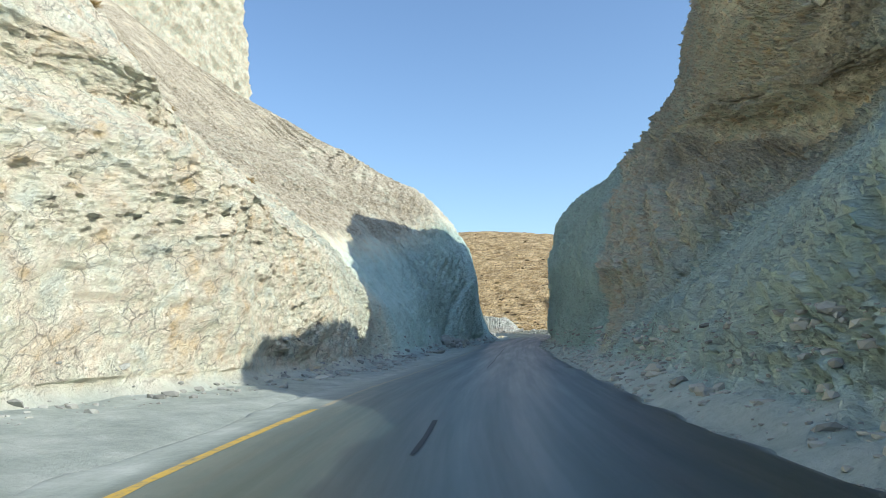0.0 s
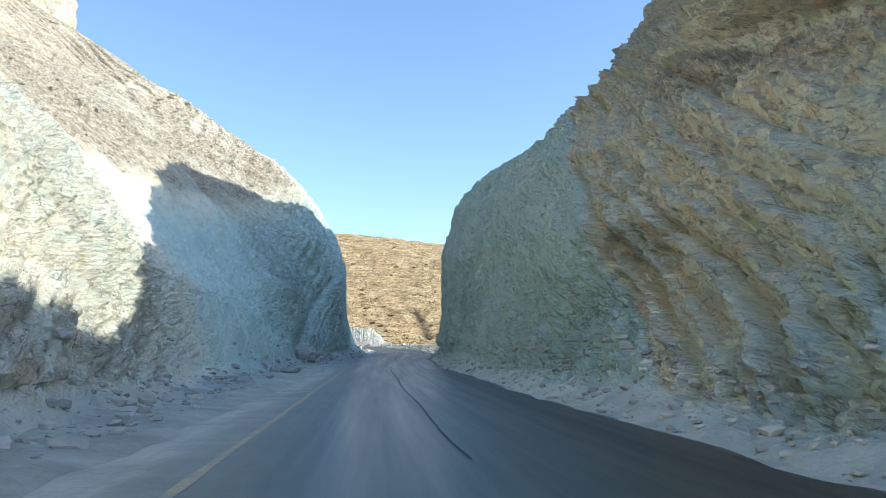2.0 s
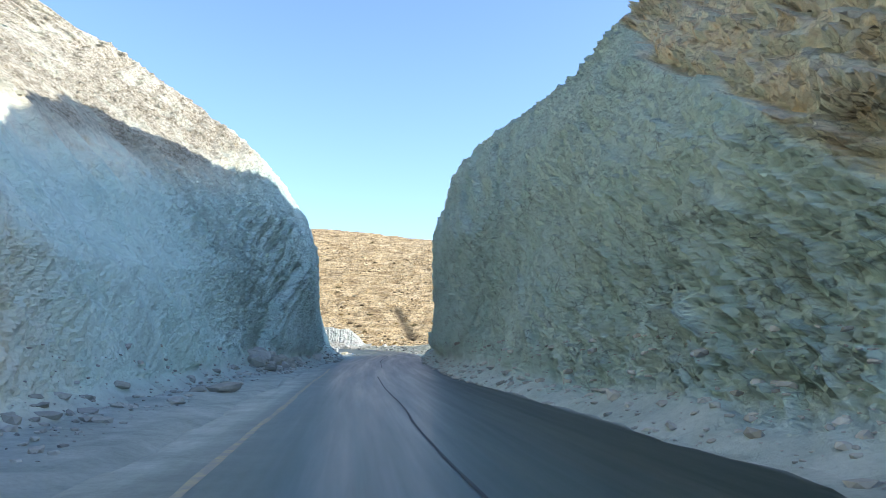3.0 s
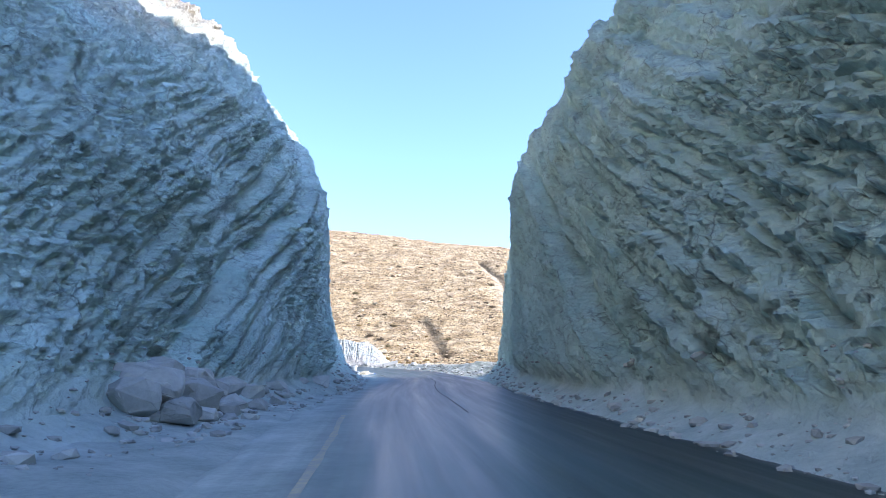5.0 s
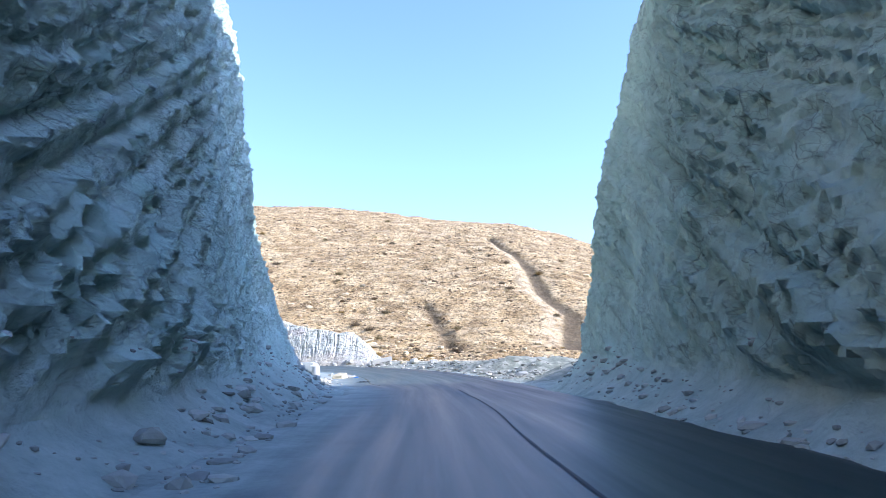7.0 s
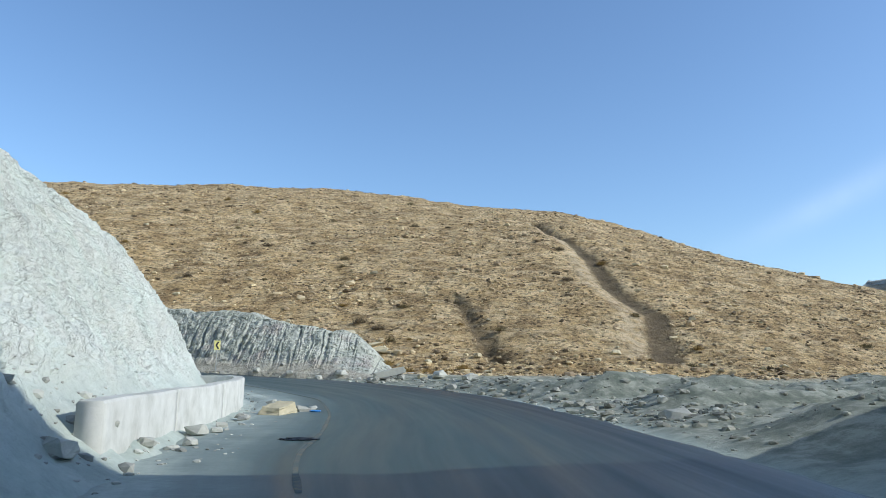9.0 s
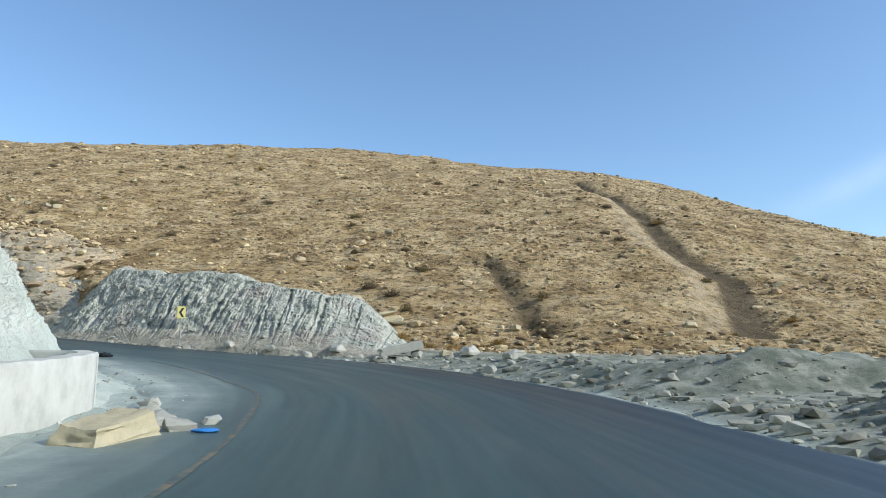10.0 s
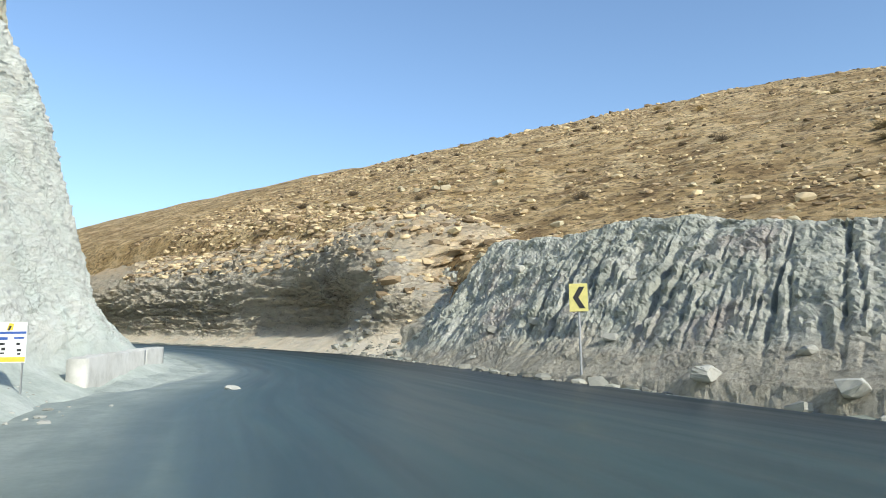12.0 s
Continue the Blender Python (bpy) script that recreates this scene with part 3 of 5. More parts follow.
    plates = busy * (0.16 * steady * rough * big + np.minimum(rough, 1.5) * (0.165 * (0.4 + 0.6 * steady) * mid + 0.115 * small))
    shape = busy * even * (0.7 * grit - 0.7 * joint)
    swell = 0.5 * fbm(p * 0.13, 3, 101)
    disp = above * (shape + bulge + (0.3 + 0.7 * np.minimum(rough, 1)) * swell) + (1 - above) * 0.07 * fbm(p * 1.1, 4, 111)
    level = nor * (1, 1, 0.3)
    level /= np.linalg.norm(level, axis=1)[:, None] + 1e-9
    p = p + nor * disp[:, None] + level * (above * (plates + beds * (shelf - 0.25)))[:, None]
    gravel = gravel_of(p, depth) if gravel_of else 0 * depth
    hard = np.clip(rough, 0.15, 1.0) * (0.3 + 0.7 * above) * (1 - 0.7 * gravel)
    me = mesh_grid(name, p, len(line), len(v), flip=side < 0)
    me.set_sharp_from_angle(angle=radians(13))
    paint(me, "tan", tan)
    paint(me, "pale", pale)
    paint(me, "hard", hard)
    paint(me, "scree", (1 - above) * 0.9 * (apron > 0))
    paint(me, "gravel", gravel)
    cell = (np.linalg.norm(du, axis=2) * np.linalg.norm(dv, axis=2)).ravel()
    FACES[name] = dict(p=p, nor=nor, cell=cell, depth=depth, over=over_road, tan=tan, pale=pale, dip=dip, above=above, gravel=gravel, rough=rough)
    me.materials.append(mat or rock_mat)
    return tagged(new(name, me), label, "rock face", kind="structure")


MESA_PLAN = [(-50, -110), (-54, -40), (-60, 20), (-67, 70), (-72, 98), (-76, 112), (-92, 124), (-130, 136), (-180, 146)]
MESA_PROFILE = [[(0.5, 52), (1.2, 66), (2.2, 80), (3.2, 94), (4.5, 108), (8, 122), (50, 130), (90, 30)]] * 9


def mesa_look(p, depth, t):
    o = 0 * p[:, 0]
    return o + 2.2, o + 0.9, o + 0.1, o + radians(3), o + 2.5, o


massif("upper_cliff", MESA_PLAN, MESA_PROFILE, 1, 1.1, "cream layered limestone cliff high above the cutting", mesa_look, 0)

RIGHT_PLAN, RIGHT_PROFILE = [], []


def bold_bed(p, z0, y0, lo, hi):
    """One thick hard bed that overhangs the softer rock below it."""
    over = p[:, 2] - (z0 + 0.525 * (p[:, 1] - y0)) + 0.3 * value_noise(p * 0.45, 171) + 0.12 * value_noise(p * 1.6, 172)
    return smooth(0.0, 0.3, over) * np.exp(-np.clip(over, 0, 9) / 3.0) * smooth(lo, lo + 5, p[:, 1]) * smooth(hi, hi - 5, p[:, 1])


def right_station(x, y, *profile):
    """A point of the foot line, with the distance into the rock and the height at each break of slope."""
    RIGHT_PLAN.append((x, y))
    RIGHT_PROFILE.append(profile)


right_station(15.5, -85, (0.3, 1.5), (1.5, 3), (3, 4), (5, 4.6), (6, 5), (7, 6), (40, 8), (60, -1))
right_station(14.2, -60, (0.4, 2.2), (2, 4.6), (4.5, 6.6), (6, 7.6), (7, 7.8), (8, 8.6), (40, 12), (60, -1))
right_station(12.7, -48, (0.6, 2.2), (3, 4.6), (6.5, 7.2), (9.0, 9.2), (8.4, 10.4), (9.4, 15.4), (45, 19), (70, -1))
right_station(11.7, -38, (1.0, 2.1), (3.6, 4.4), (7.2, 7.6), (9.9, 10.0), (8.9, 11.5), (9.9, 17.0), (45, 21), (70, -1))
right_station(11.2, -31, (1.4, 2.0), (4.2, 4.2), (8, 8.0), (10.9, 10.8), (9.5, 12.4), (10.3, 16.6), (45, 23), (70, -1))
right_station(10.9, -26.5, (1.0, 2.1), (3.0, 5.0), (7.2, 9.4), (11.1, 12.0), (9.9, 13.8), (10.7, 20.4), (45, 26), (70, -1))
right_station(10.5, -22, (0.5, 2.2), (2.0, 5.6), (6.4, 10.6), (11.3, 13.2), (10.3, 15), (11, 22.5), (45, 29), (70, -1))
right_station(9.4, -14, (0.5, 3), (1.0, 6), (4.2, 10.6), (10.6, 15.2), (9.8, 17), (11.6, 28), (45, 33), (70, -1))
right_station(8.2, -4, (0.4, 3), (1.1, 7), (3, 11.8), (9.8, 18.6), (11.2, 20.5), (13.6, 36), (45, 40), (70, -1))
right_station(7.2, 4, (0.4, 4), (1.2, 8.5), (3.2, 12.3), (7.6, 19), (12.0, 24), (17.5, 42), (50, 45), (75, -1))
# outer slopes of the next three are unseen, added to shade the opposite face
right_station(6.3, 15, (0, 4.4), (0.4, 8), (3.2, 13), (7, 17.5), (13, 22), (26, 42), (55, 41), (80, -1))
right_station(5.6, 30, (0, 5), (0.1, 11), (1.3, 15), (4.8, 18.2), (13, 22), (32, 44.5), (60, 45), (80, -1))
right_station(5.65, 46, (0.1, 6), (0.4, 11.6), (1.7, 16), (4.2, 19.5), (11, 22.5), (36, 42), (60, 41), (80, -1))
right_station(5.8, 52.5, (0.2, 5.5), (0.6, 10.5), (1.8, 14.8), (4, 17.5), (9, 18.6), (16, 18.6), (55, 19), (75, -1))
right_station(5.9, 58, (0.2, 5), (0.7, 9.5), (1.8, 13.5), (4, 16), (9, 17), (16, 16), (50, 17), (70, -1))
right_station(6.6, 63, (0.4, 3), (1.2, 4.8), (3, 6.8), (6, 8.2), (10, 9), (16, 9), (50, 10), (70, -1))
right_station(9.5, 70, (0.6, 1.2), (1.5, 2), (3.5, 3.5), (6, 5), (9, 6), (13, 7), (45, 7), (60, -1))
right_station(13, 80, (0.3, 0.3), (0.8, 0.4), (1.5, 0.5), (3, 0.6), (4, 0.7), (8, 0.8), (30, 0.6), (45, -1))


def right_look(p, depth, t):
    y, z = p[:, 1], p[:, 2]
    line = z - (0.56 * (y + 25) - 0.3) + 0.35 * value_noise(p * 0.5, 161)
    upper = smooth(-0.15, 0.25, line) * smooth(16, 4, y) * smooth(-46, -24, y)
    tan = 0.95 * upper * (0.3 + 0.7 * smooth(-34, -20, y))
    tan = np.maximum(tan, 0.15 * smooth(-26, -36, y))
    tan = np.maximum(tan, 0.95 * smooth(8.6, 9.4, depth) * smooth(6, 0, y))
    cliff = smooth(9.0, 9.7, depth) * smooth(6, -2, y)
    rough = (0.85 + 0.55 * upper) * (1 - 0.3 * smooth(44, 52, y)) * (1 - 0.15 * cliff)
    pale = 0.25 * smooth(25, 50, y) * smooth(12, 18, z)
    beds = 0.3 + 1.2 * upper * (1 - cliff) + 0.5 * smooth(4, 20, y) * smooth(58, 44, y) + 0.7 * cliff
    return rough, tan, pale, radians(29) - radians(25) * cliff, beds, 0.5 * upper - 0.55 * smooth(12, 26, y) + 1.0 * bold_bed(p, 3.0, 25.1, 16, 48)


def right_gravel(p, depth):
    y = p[:, 1]
    return 0.75 * smooth(5.0, 6.5, depth + 0.8 * value_noise(p * 0.4, 165)) * smooth(10.6, 9.4, depth) * smooth(-44, -38, y) * smooth(2, -8, y)


massif("rock_wall_right", RIGHT_PLAN, RIGHT_PROFILE, -1, 0.122, "grey-green fractured rock face with ochre beds above, in shade", right_look, fine=(-57, 66), gravel_of=right_gravel, lean=0.4, crest=2.6, bed=0.85)

LEFT_PLAN, LEFT_PROFILE = [], []


def left_station(x, y, *profile):
    """A point of the foot line, with the distance into the rock and the height at each break of slope."""
    LEFT_PLAN.append((x, y))
    LEFT_PROFILE.append(profile)


left_station(0, -90, (0.3, 3), (0.8, 7), (3, 10), (8, 14), (16, 20), (30, 34), (60, 50), (85, -1))
left_station(-2.2, -55, (-0.4, 4), (-0.2, 7), (2.5, 9.2), (2.0, 10.4), (5, 15), (10, 26), (40, 50), (90, -1))
left_station(-1.8, -44, (-0.9, 4), (-0.9, 7), (2.9, 9.4), (2.2, 10.6), (6, 15), (13, 25), (44, 48), (90, -1))
left_station(-3, -26, (-0.1, 2.6), (0.3, 4.6), (2.8, 7.6), (6.5, 11), (15, 18), (36, 34), (62, 60), (90, -1))
left_station(-5.2, -10, (0.1, 2.2), (0.6, 4), (3, 7.3), (6, 10.6), (14, 17), (34, 31), (62, 66), (90, -1))
left_station(-6.4, 5, (0.2, 2.4), (1.2, 5), (3.7, 9), (6.8, 13), (13, 18), (30, 29), (66, 70), (90, -1))
left_station(-6.5, 20, (0, 3), (0.8, 7), (3, 11), (7.2, 15.3), (14, 20.5), (26, 28), (60, 62), (90, -1))
left_station(-6.2, 30, (0.0, 3.5), (0.2, 7.5), (1.6, 12), (5.5, 16.5), (12, 22), (22, 28), (48, 50), (75, -1))
left_station(-6.2, 37, (0.0, 4), (-0.3, 9.2), (1.2, 13.2), (4.8, 18), (11, 23.5), (19, 29), (40, 42), (65, -1))
left_station(-6.9, 46, (0.2, 4.5), (0.6, 9.5), (2.0, 14), (5.0, 18.5), (11.0, 24), (18, 29), (36, 38), (60, -1))
left_station(-7.6, 56, (0.6, 4), (1.3, 8.5), (2.2, 14.5), (4.6, 19.5), (10.6, 26), (17, 29), (30, 35), (50, -1))
left_station(-8.6, 64, (0.5, 3), (1.6, 6.5), (3.4, 11), (6.5, 15.5), (11, 20), (15, 22.5), (26, 25), (38, -1))
left_station(-9.9, 72, (1.0, 2.2), (1.9, 4), (2.9, 5.8), (4.2, 7.2), (7, 9.4), (11, 11), (20, 11), (28, -1))
left_station(-11.9, 83, (0.7, 1.7), (1.2, 2.7), (1.9, 3.8), (2.9, 5.0), (5, 6.4), (9, 7), (15, 6.6), (20, -1))
left_station(-17.0, 90.3, (0.7, 1.7), (1.2, 2.8), (1.9, 4.1), (3.0, 5.4), (5.5, 6.8), (9, 7.6), (14, 7), (20, -1))
left_station(-28.4, 100.5, (0.6, 2.4), (1.1, 4.4), (1.7, 6.6), (2.6, 8.6), (4.6, 10.0), (9, 10.6), (16, 10), (22, -1))
left_station(-36.5, 107.7, (0.9, 2), (1.6, 4.2), (2.4, 7), (3.6, 10), (6, 14.5), (12, 17), (22, 16), (34, -1))
left_station(-58, 114, (0.9, 2), (1.9, 4), (3, 6.4), (4.6, 9), (8, 13), (14, 16), (30, 18), (44, -1))
left_station(-80, 118, (0.9, 2), (1.9, 4), (3, 6.4), (4.6, 9), (8, 13), (14, 16), (30, 18), (44, -1))


def left_look(p, depth, t):
    y, z = p[:, 1], p[:, 2]
    spur = smooth(10.4, 11.2, t)
    tan = 0.6 * smooth(-6, -16, y) + 0.4 * smooth(-26, -36, y) + 0.75 * smooth(3.0, 5.5, depth) * (1 - spur) + 0.5 * smooth(20, 36, depth) * (1 - spur)
    pale = 0.1 * smooth(-8, -18, y)
    pale = np.maximum(pale, 0.25 * smooth(4.5, 7, depth) * smooth(14, 9, depth) * smooth(0, 30, y))
    pale = np.maximum(pale, 0.85 * spur)
    clay = smooth(-26, -14, y) * smooth(17, 6, y) * smooth(13, 9, depth)
    rough = (1 - 0.15 * spur) * (1 - 0.68 * clay) * (1 - 0.25 * smooth(9, 14, depth)) * (1 - 0.18 * smooth(10, 18, y) - 0.2 * smooth(44, 52, y)) * (1 - 0.08 * smooth(-26, -34, y))
    beds = (0.3 + 0.8 * smooth(14, 26, y) + 0.3 * smooth(6, 12, z)) * (1 - 0.85 * spur) * (1 - 0.85 * clay) + 0.3 * smooth(2.0, 4, depth) * smooth(-26, -36, y)
    beds = beds * (1 - 0.7 * smooth(42, 52, y))
    beds = beds * (1 - 0.95 * smooth(2.0, 3.6, depth) * smooth(-46, -36, y) * smooth(34, 18, y))
    slump = clay * 0.3 * fbm(np.stack([p[:, 1] * 0.5 + z * 0.25, z * 0.12, 0 * y], 1), 4, 171)
    return rough, np.clip(tan, 0, 1), pale, radians(30) - radians(26) * smooth(-24, -40, y), beds, slump - (0.2 * smooth(14, 26, y) - 1.0 * bold_bed(p, 3.1, 22.9, 12, 46)) * (1 - spur)


def left_gravel(p, depth):
    y = p[:, 1]
    wob = 1.2 * value_noise(p * 0.3, 167)
    return smooth(4.5, 7.0, depth + wob) * smooth(-40, -32, y) * smooth(58, 48, y)


massif("rock_wall_left", LEFT_PLAN, LEFT_PROFILE, 1, 0.12, "cream and grey-green fractured rock face above the road", left_look, fine=(-60, 68), gravel_of=left_gravel, bed=0.62)

# ---- loose stones on the gentler slopes above the faces ----
brng = np.random.default_rng(23)


def block_shape(seed):
    """A broken block: a box of unit size with knocked-off corners, as vertices and triangles."""
    r = random.Random(seed)
    bm = bmesh.new()
    for sx in (-0.5, 0.5):
        for sy in (-0.5, 0.5):
            for sz in (-0.5, 0.5):
                k = r.uniform(0.55, 1.0)
                bm.verts.new((sx * r.uniform(0.7, 1.0), sy * k, sz * r.uniform(0.7, 1.05)))
    for _ in range(3):
        bm.verts.new((r.uniform(-0.6, 0.6), r.uniform(-0.55, 0.55), r.uniform(-0.5, 0.5)))
    ret = bmesh.ops.convex_hull(bm, input=list(bm.verts))
    loose = [e for e in ret["geom_interior"] if isinstance(e, bmesh.types.BMVert)]
    bmesh.ops.delete(bm, geom=loose, context="VERTS")
    bmesh.ops.triangulate(bm, faces=list(bm.faces))
    bm.verts.index_update()
    out = np.array([v.co[:] for v in bm.verts]), np.array([[v.index for v in f.verts] for f in bm.faces])
    bm.free()
    return out


BLOCKS = [block_shape(n) for n in range(14)]


def mesh_of(name, v, f, mat, **values):
    me = bpy.data.meshes.new(name)
    me.vertices.add(len(v))
    me.vertices.foreach_set("co", np.ascontiguousarray(v, dtype=np.float32).ravel())
    me.loops.add(f.size)
    me.loops.foreach_set("vertex_index", np.ascontiguousarray(f, dtype=np.int32).ravel())
    me.polygons.add(len(f))
    me.polygons.foreach_set("loop_start", np.arange(0, f.size, 3, dtype=np.int32))
    me.polygons.foreach_set("loop_total", np.full(len(f), 3, dtype=np.int32))
    me.update(calc_edges=True)
    me.polygons.foreach_set("use_smooth", np.zeros(len(f), dtype=bool))
    for key, val in values.items():
        paint(me, key, val)
    me.materials.append(mat)
    return me


def face_blocks(face, weight, size, count):
    """Loose broken stones lying on a rock face's gentler slopes."""
    d = FACES[face]
    wall = bpy.data.objects[face]
    w = weight * d["cell"]
    pick = brng.choice(len(w), count, p=w / w.sum())
    s = np.clip(size * np.exp(brng.normal(0, 0.45, count)), 0.06, 0.8)
    turn, roll = brng.uniform(0, 2 * np.pi, count), brng.normal(0, 0.35, count)
    up = np.stack([np.sin(roll), -0.3 * np.cos(roll), np.cos(roll)], 1)
    up /= np.linalg.norm(up, axis=1)[:, None]
    ex = np.stack([np.cos(turn), np.sin(turn), 0 * turn], 1)
    ex -= up * (ex * up).sum(1)[:, None]
    ex /= np.linalg.norm(ex, axis=1)[:, None]
    ey = np.cross(up, ex)
    ext = s[:, None] * np.stack([brng.uniform(0.9, 1.8, count), brng.uniform(0.7, 1.15, count), brng.uniform(0.3, 0.75, count)], 1)
    mid = d["p"][pick] + d["nor"][pick] * (s * brng.uniform(-0.14, 0.14, count))[:, None]
    kind = brng.integers(0, len(BLOCKS), count)
    vs, fs, own, n0 = [], [], [], 0
    for k, (bv, bf) in enumerate(BLOCKS):
        i = np.where(kind == k)[0]
        q = bv[None] * ext[i][:, None, :]
        q = q[..., :1] * ex[i][:, None] + q[..., 1:2] * ey[i][:, None] + q[..., 2:] * up[i][:, None] + mid[i][:, None]
        vs.append(q.reshape(-1, 3))
        fs.append((bf[None] + (n0 + np.arange(len(i)) * len(bv))[:, None, None]).reshape(-1, 3))
        own.append(np.repeat(pick[i], len(bv)))
        n0 += len(i) * len(bv)
    own = np.concatenate(own)
    me = mesh_of("loose_stones", np.concatenate(vs), np.concatenate(fs), rock_mat, tan=d["tan"][own], pale=d["pale"][own], hard=0.4 + 0.6 * np.clip(d["rough"][own], 0, 1), gravel=0.7 * d["gravel"][own], loose=1 + 0 * own)
    ob = new("loose_stones", me)
    ob.parent = wall
    tagged(ob, kind="stuff")


for face, count, size in (("rock_wall_left", 5600, 0.17), ("rock_wall_right", 2600, 0.15)):
    d = FACES[face]
    loose_on = smooth(0.35, 0.7, d["gravel"]) * (d["depth"] < 40) * (d["p"][:, 1] > -44)
    face_blocks(face, loose_on, size, count)

# ---- rilled bank and ledges at the foot of the hill ----


def rilled_slope(name, label, x0, x1, foot_y, base, top_z, depth, seed):
    """A clay slope along x, facing the road, cut by rain rills."""
    xs = np.arange(x0, x1, 0.085)
    vs = np.linspace(0, 1, 110)
    fy, top, lo = foot_y(xs), top_z(xs), base(xs)
    key = np.array([0, 0.1, 0.28, 0.8, 0.93, 1.0])
    q = np.interp(vs, key, [-0.30, -0.14, 0.13, 0.82, 1.06, 1.36]) * depth
    h = np.interp(vs, key, [-0.25, 0.05, 0.24, 0.94, 1.0, 0.9])
    X, V, Q = np.repeat(xs, len(vs)), np.tile(vs, len(xs)), np.tile(q, len(xs))
    Z = np.repeat(lo, len(vs)) + np.repeat(top - lo, len(vs)) * np.tile(h, len(xs))
    Y = np.repeat(fy, len(vs)) + Q
    o = 0 * X + seed
    p3 = np.stack([X, Y, Z], 1)
    face = smooth(0.12, 0.4, V) * smooth(1.0, 0.86, V)
    lean = np.interp(X, [-34, -8], [-0.12, 0.3]) - 0.22 * value_noise(np.stack([X * 0.12, o, o], 1), 139)
    slant = X + lean * (Z - 2) + 0.2 * fbm(np.stack([X * 0.35, Z * 0.4, o], 1), 4, 131)
    r1 = np.abs(value_noise(np.stack([slant * 0.8, Z * 0.06, o], 1), 133))
    r2 = np.abs(value_noise(np.stack([slant * 2.1, Z * 0.12, o], 1), 134))
    r3 = np.abs(value_noise(np.stack([slant * 5.0, Z * 0.3, o], 1), 135))
    depth_of = 0.3 + 0.7 * smooth(-0.5, 0.6, value_noise(np.stack([X * 0.3, Z * 0.3, o], 1), 140))
    cut = (0.34 * (1 - smooth(0, 0.12, r1)) + 0.19 * (1 - smooth(0, 0.18, r2)) + 0.10 * (1 - smooth(0, 0.35, r3))) * depth_of
    bl, ed = blocks(p3 * 1.5, 141)
    b2, ed2 = blocks(p3 * 3.6, 145)
    rough = 0.16 * bl + 0.11 * b2 + 0.16 * fbm(p3 * 0.5, 3, 136) + 0.10 * fbm(p3 * 2.4, 3, 137)
    out = face * (0.3 - cut + rough) + (1 - face) * (0.12 * fbm(p3 * 0.9, 5, 138) + 0.05 * b2)
    Y = Y - out * 0.85
    Z = Z + out * 0.35 + 0.45 * smooth(0.7, 0.95, V) * fbm(np.stack([X * 0.3, o, o], 1), 3, 138)
    me = mesh_grid(name, np.column_stack([X, Y, Z]), len(xs), len(vs), flip=True)
    paint(me, "apron", smooth(0.34, 0.2, V + 0.08 * value_noise(p3 * 0.8, 143)))
    me.polygons.foreach_set("use_smooth", np.zeros(len(me.polygons), dtype=bool))
    me.materials.append(marl)
    tagged(new(name, me), label, "bank", kind="structure")


def marl_material():
    m = Nodes("grey_marl", 0.95)
    col = m.ramp(m.noise(m.pos, 0.9, 7, 0.68), [(0.32, (0.31, 0.33, 0.28)), (0.5, (0.48, 0.495, 0.425)), (0.68, (0.62, 0.615, 0.54))])
    col = m.mix(m.ramp(m.noise(m.pos, 0.4, 4), [(0.54, 0.0), (0.68, 0.55)]), col, (0.43, 0.36, 0.33))
    rubbly = m.ramp(m.noise(m.pos, 1.2, 6), [(0.35, (0.38, 0.34, 0.26)), (0.65, (0.52, 0.48, 0.39))])
    col = m.mix(m.math("MULTIPLY", m.attr("apron"), 0.75), col, rubbly)
    crumb = m.noise(m.pos, 4.0, 9, 0.74)
    col = m.mix(0.6, col, m.ramp(crumb, [(0.38, 0.4), (0.52, 1.0)]), "MULTIPLY")
    m.bump(m.noise(m.scaled(m.pos, (2.6, 1, 1)), 1.6, 8, 0.7), 0.7, 0.2)
    m.bump(crumb, 0.8, 0.12)
    m.bump(m.noise(m.pos, 14, 5, 0.7), 0.5, 0.03)
    return m.done(col)


marl = marl_material()
rilled_slope("rilled_bank", "grey-green clay bank cut by rain rills beside the road", -41, -6.4, lambda x: np.interp(x, FOOT_X, FOOT_Y), lambda x: 1.05 + 0 * x, bank_top, 6.9, 0.0)
rilled_slope("clay_mound", "small rounded grey clay mound between ledges and bank", -40.6, -31.6, lambda x: 122.9 - 0.42 * (x + 36), lambda x: 3.0 + 0 * x, lambda x: 3.6 + 3.4 * np.clip(1 - ((x + 36.2) / 4.4) ** 2, 0, 1), 5.2, 5.0)

LEDGE_PLAN, LEDGE_PROFILE = [], []


def ledge_station(x, y, *profile):
    LEDGE_PLAN.append((x, y))
    LEDGE_PROFILE.append(profile)


ledge_station(-32.5, 122.5, (0.6, 0.6), (1, 1.2), (1.6, 2.0), (2.6, 2.6), (4, 3.2), (6, 3.8), (9, 4.6), (13, 2))
ledge_station(-37, 121.4, (0.4, 1.6), (0.8, 2.8), (1.3, 3.6), (2.4, 4.1), (4.4, 4.8), (7, 6.0), (10, 7.0), (15, 4))
ledge_station(-41, 122.8, (1.2, 1.4), (1.8, 3), (1.2, 4.6), (1.9, 5.8), (3.6, 6.5), (6, 7.5), (10, 8.8), (15, 5))
ledge_station(-45, 124.3, (2.6, 1.2), (3.0, 3), (1.5, 4.8), (2.0, 6.4), (4, 7.6), (7, 9), (11, 10.4), (16, 5))
ledge_station(-50, 126, (1.8, 1.2), (2.2, 2.6), (1.0, 4.2), (1.8, 5.8), (4, 7.4), (7, 9), (11, 10.6), (16, 5))
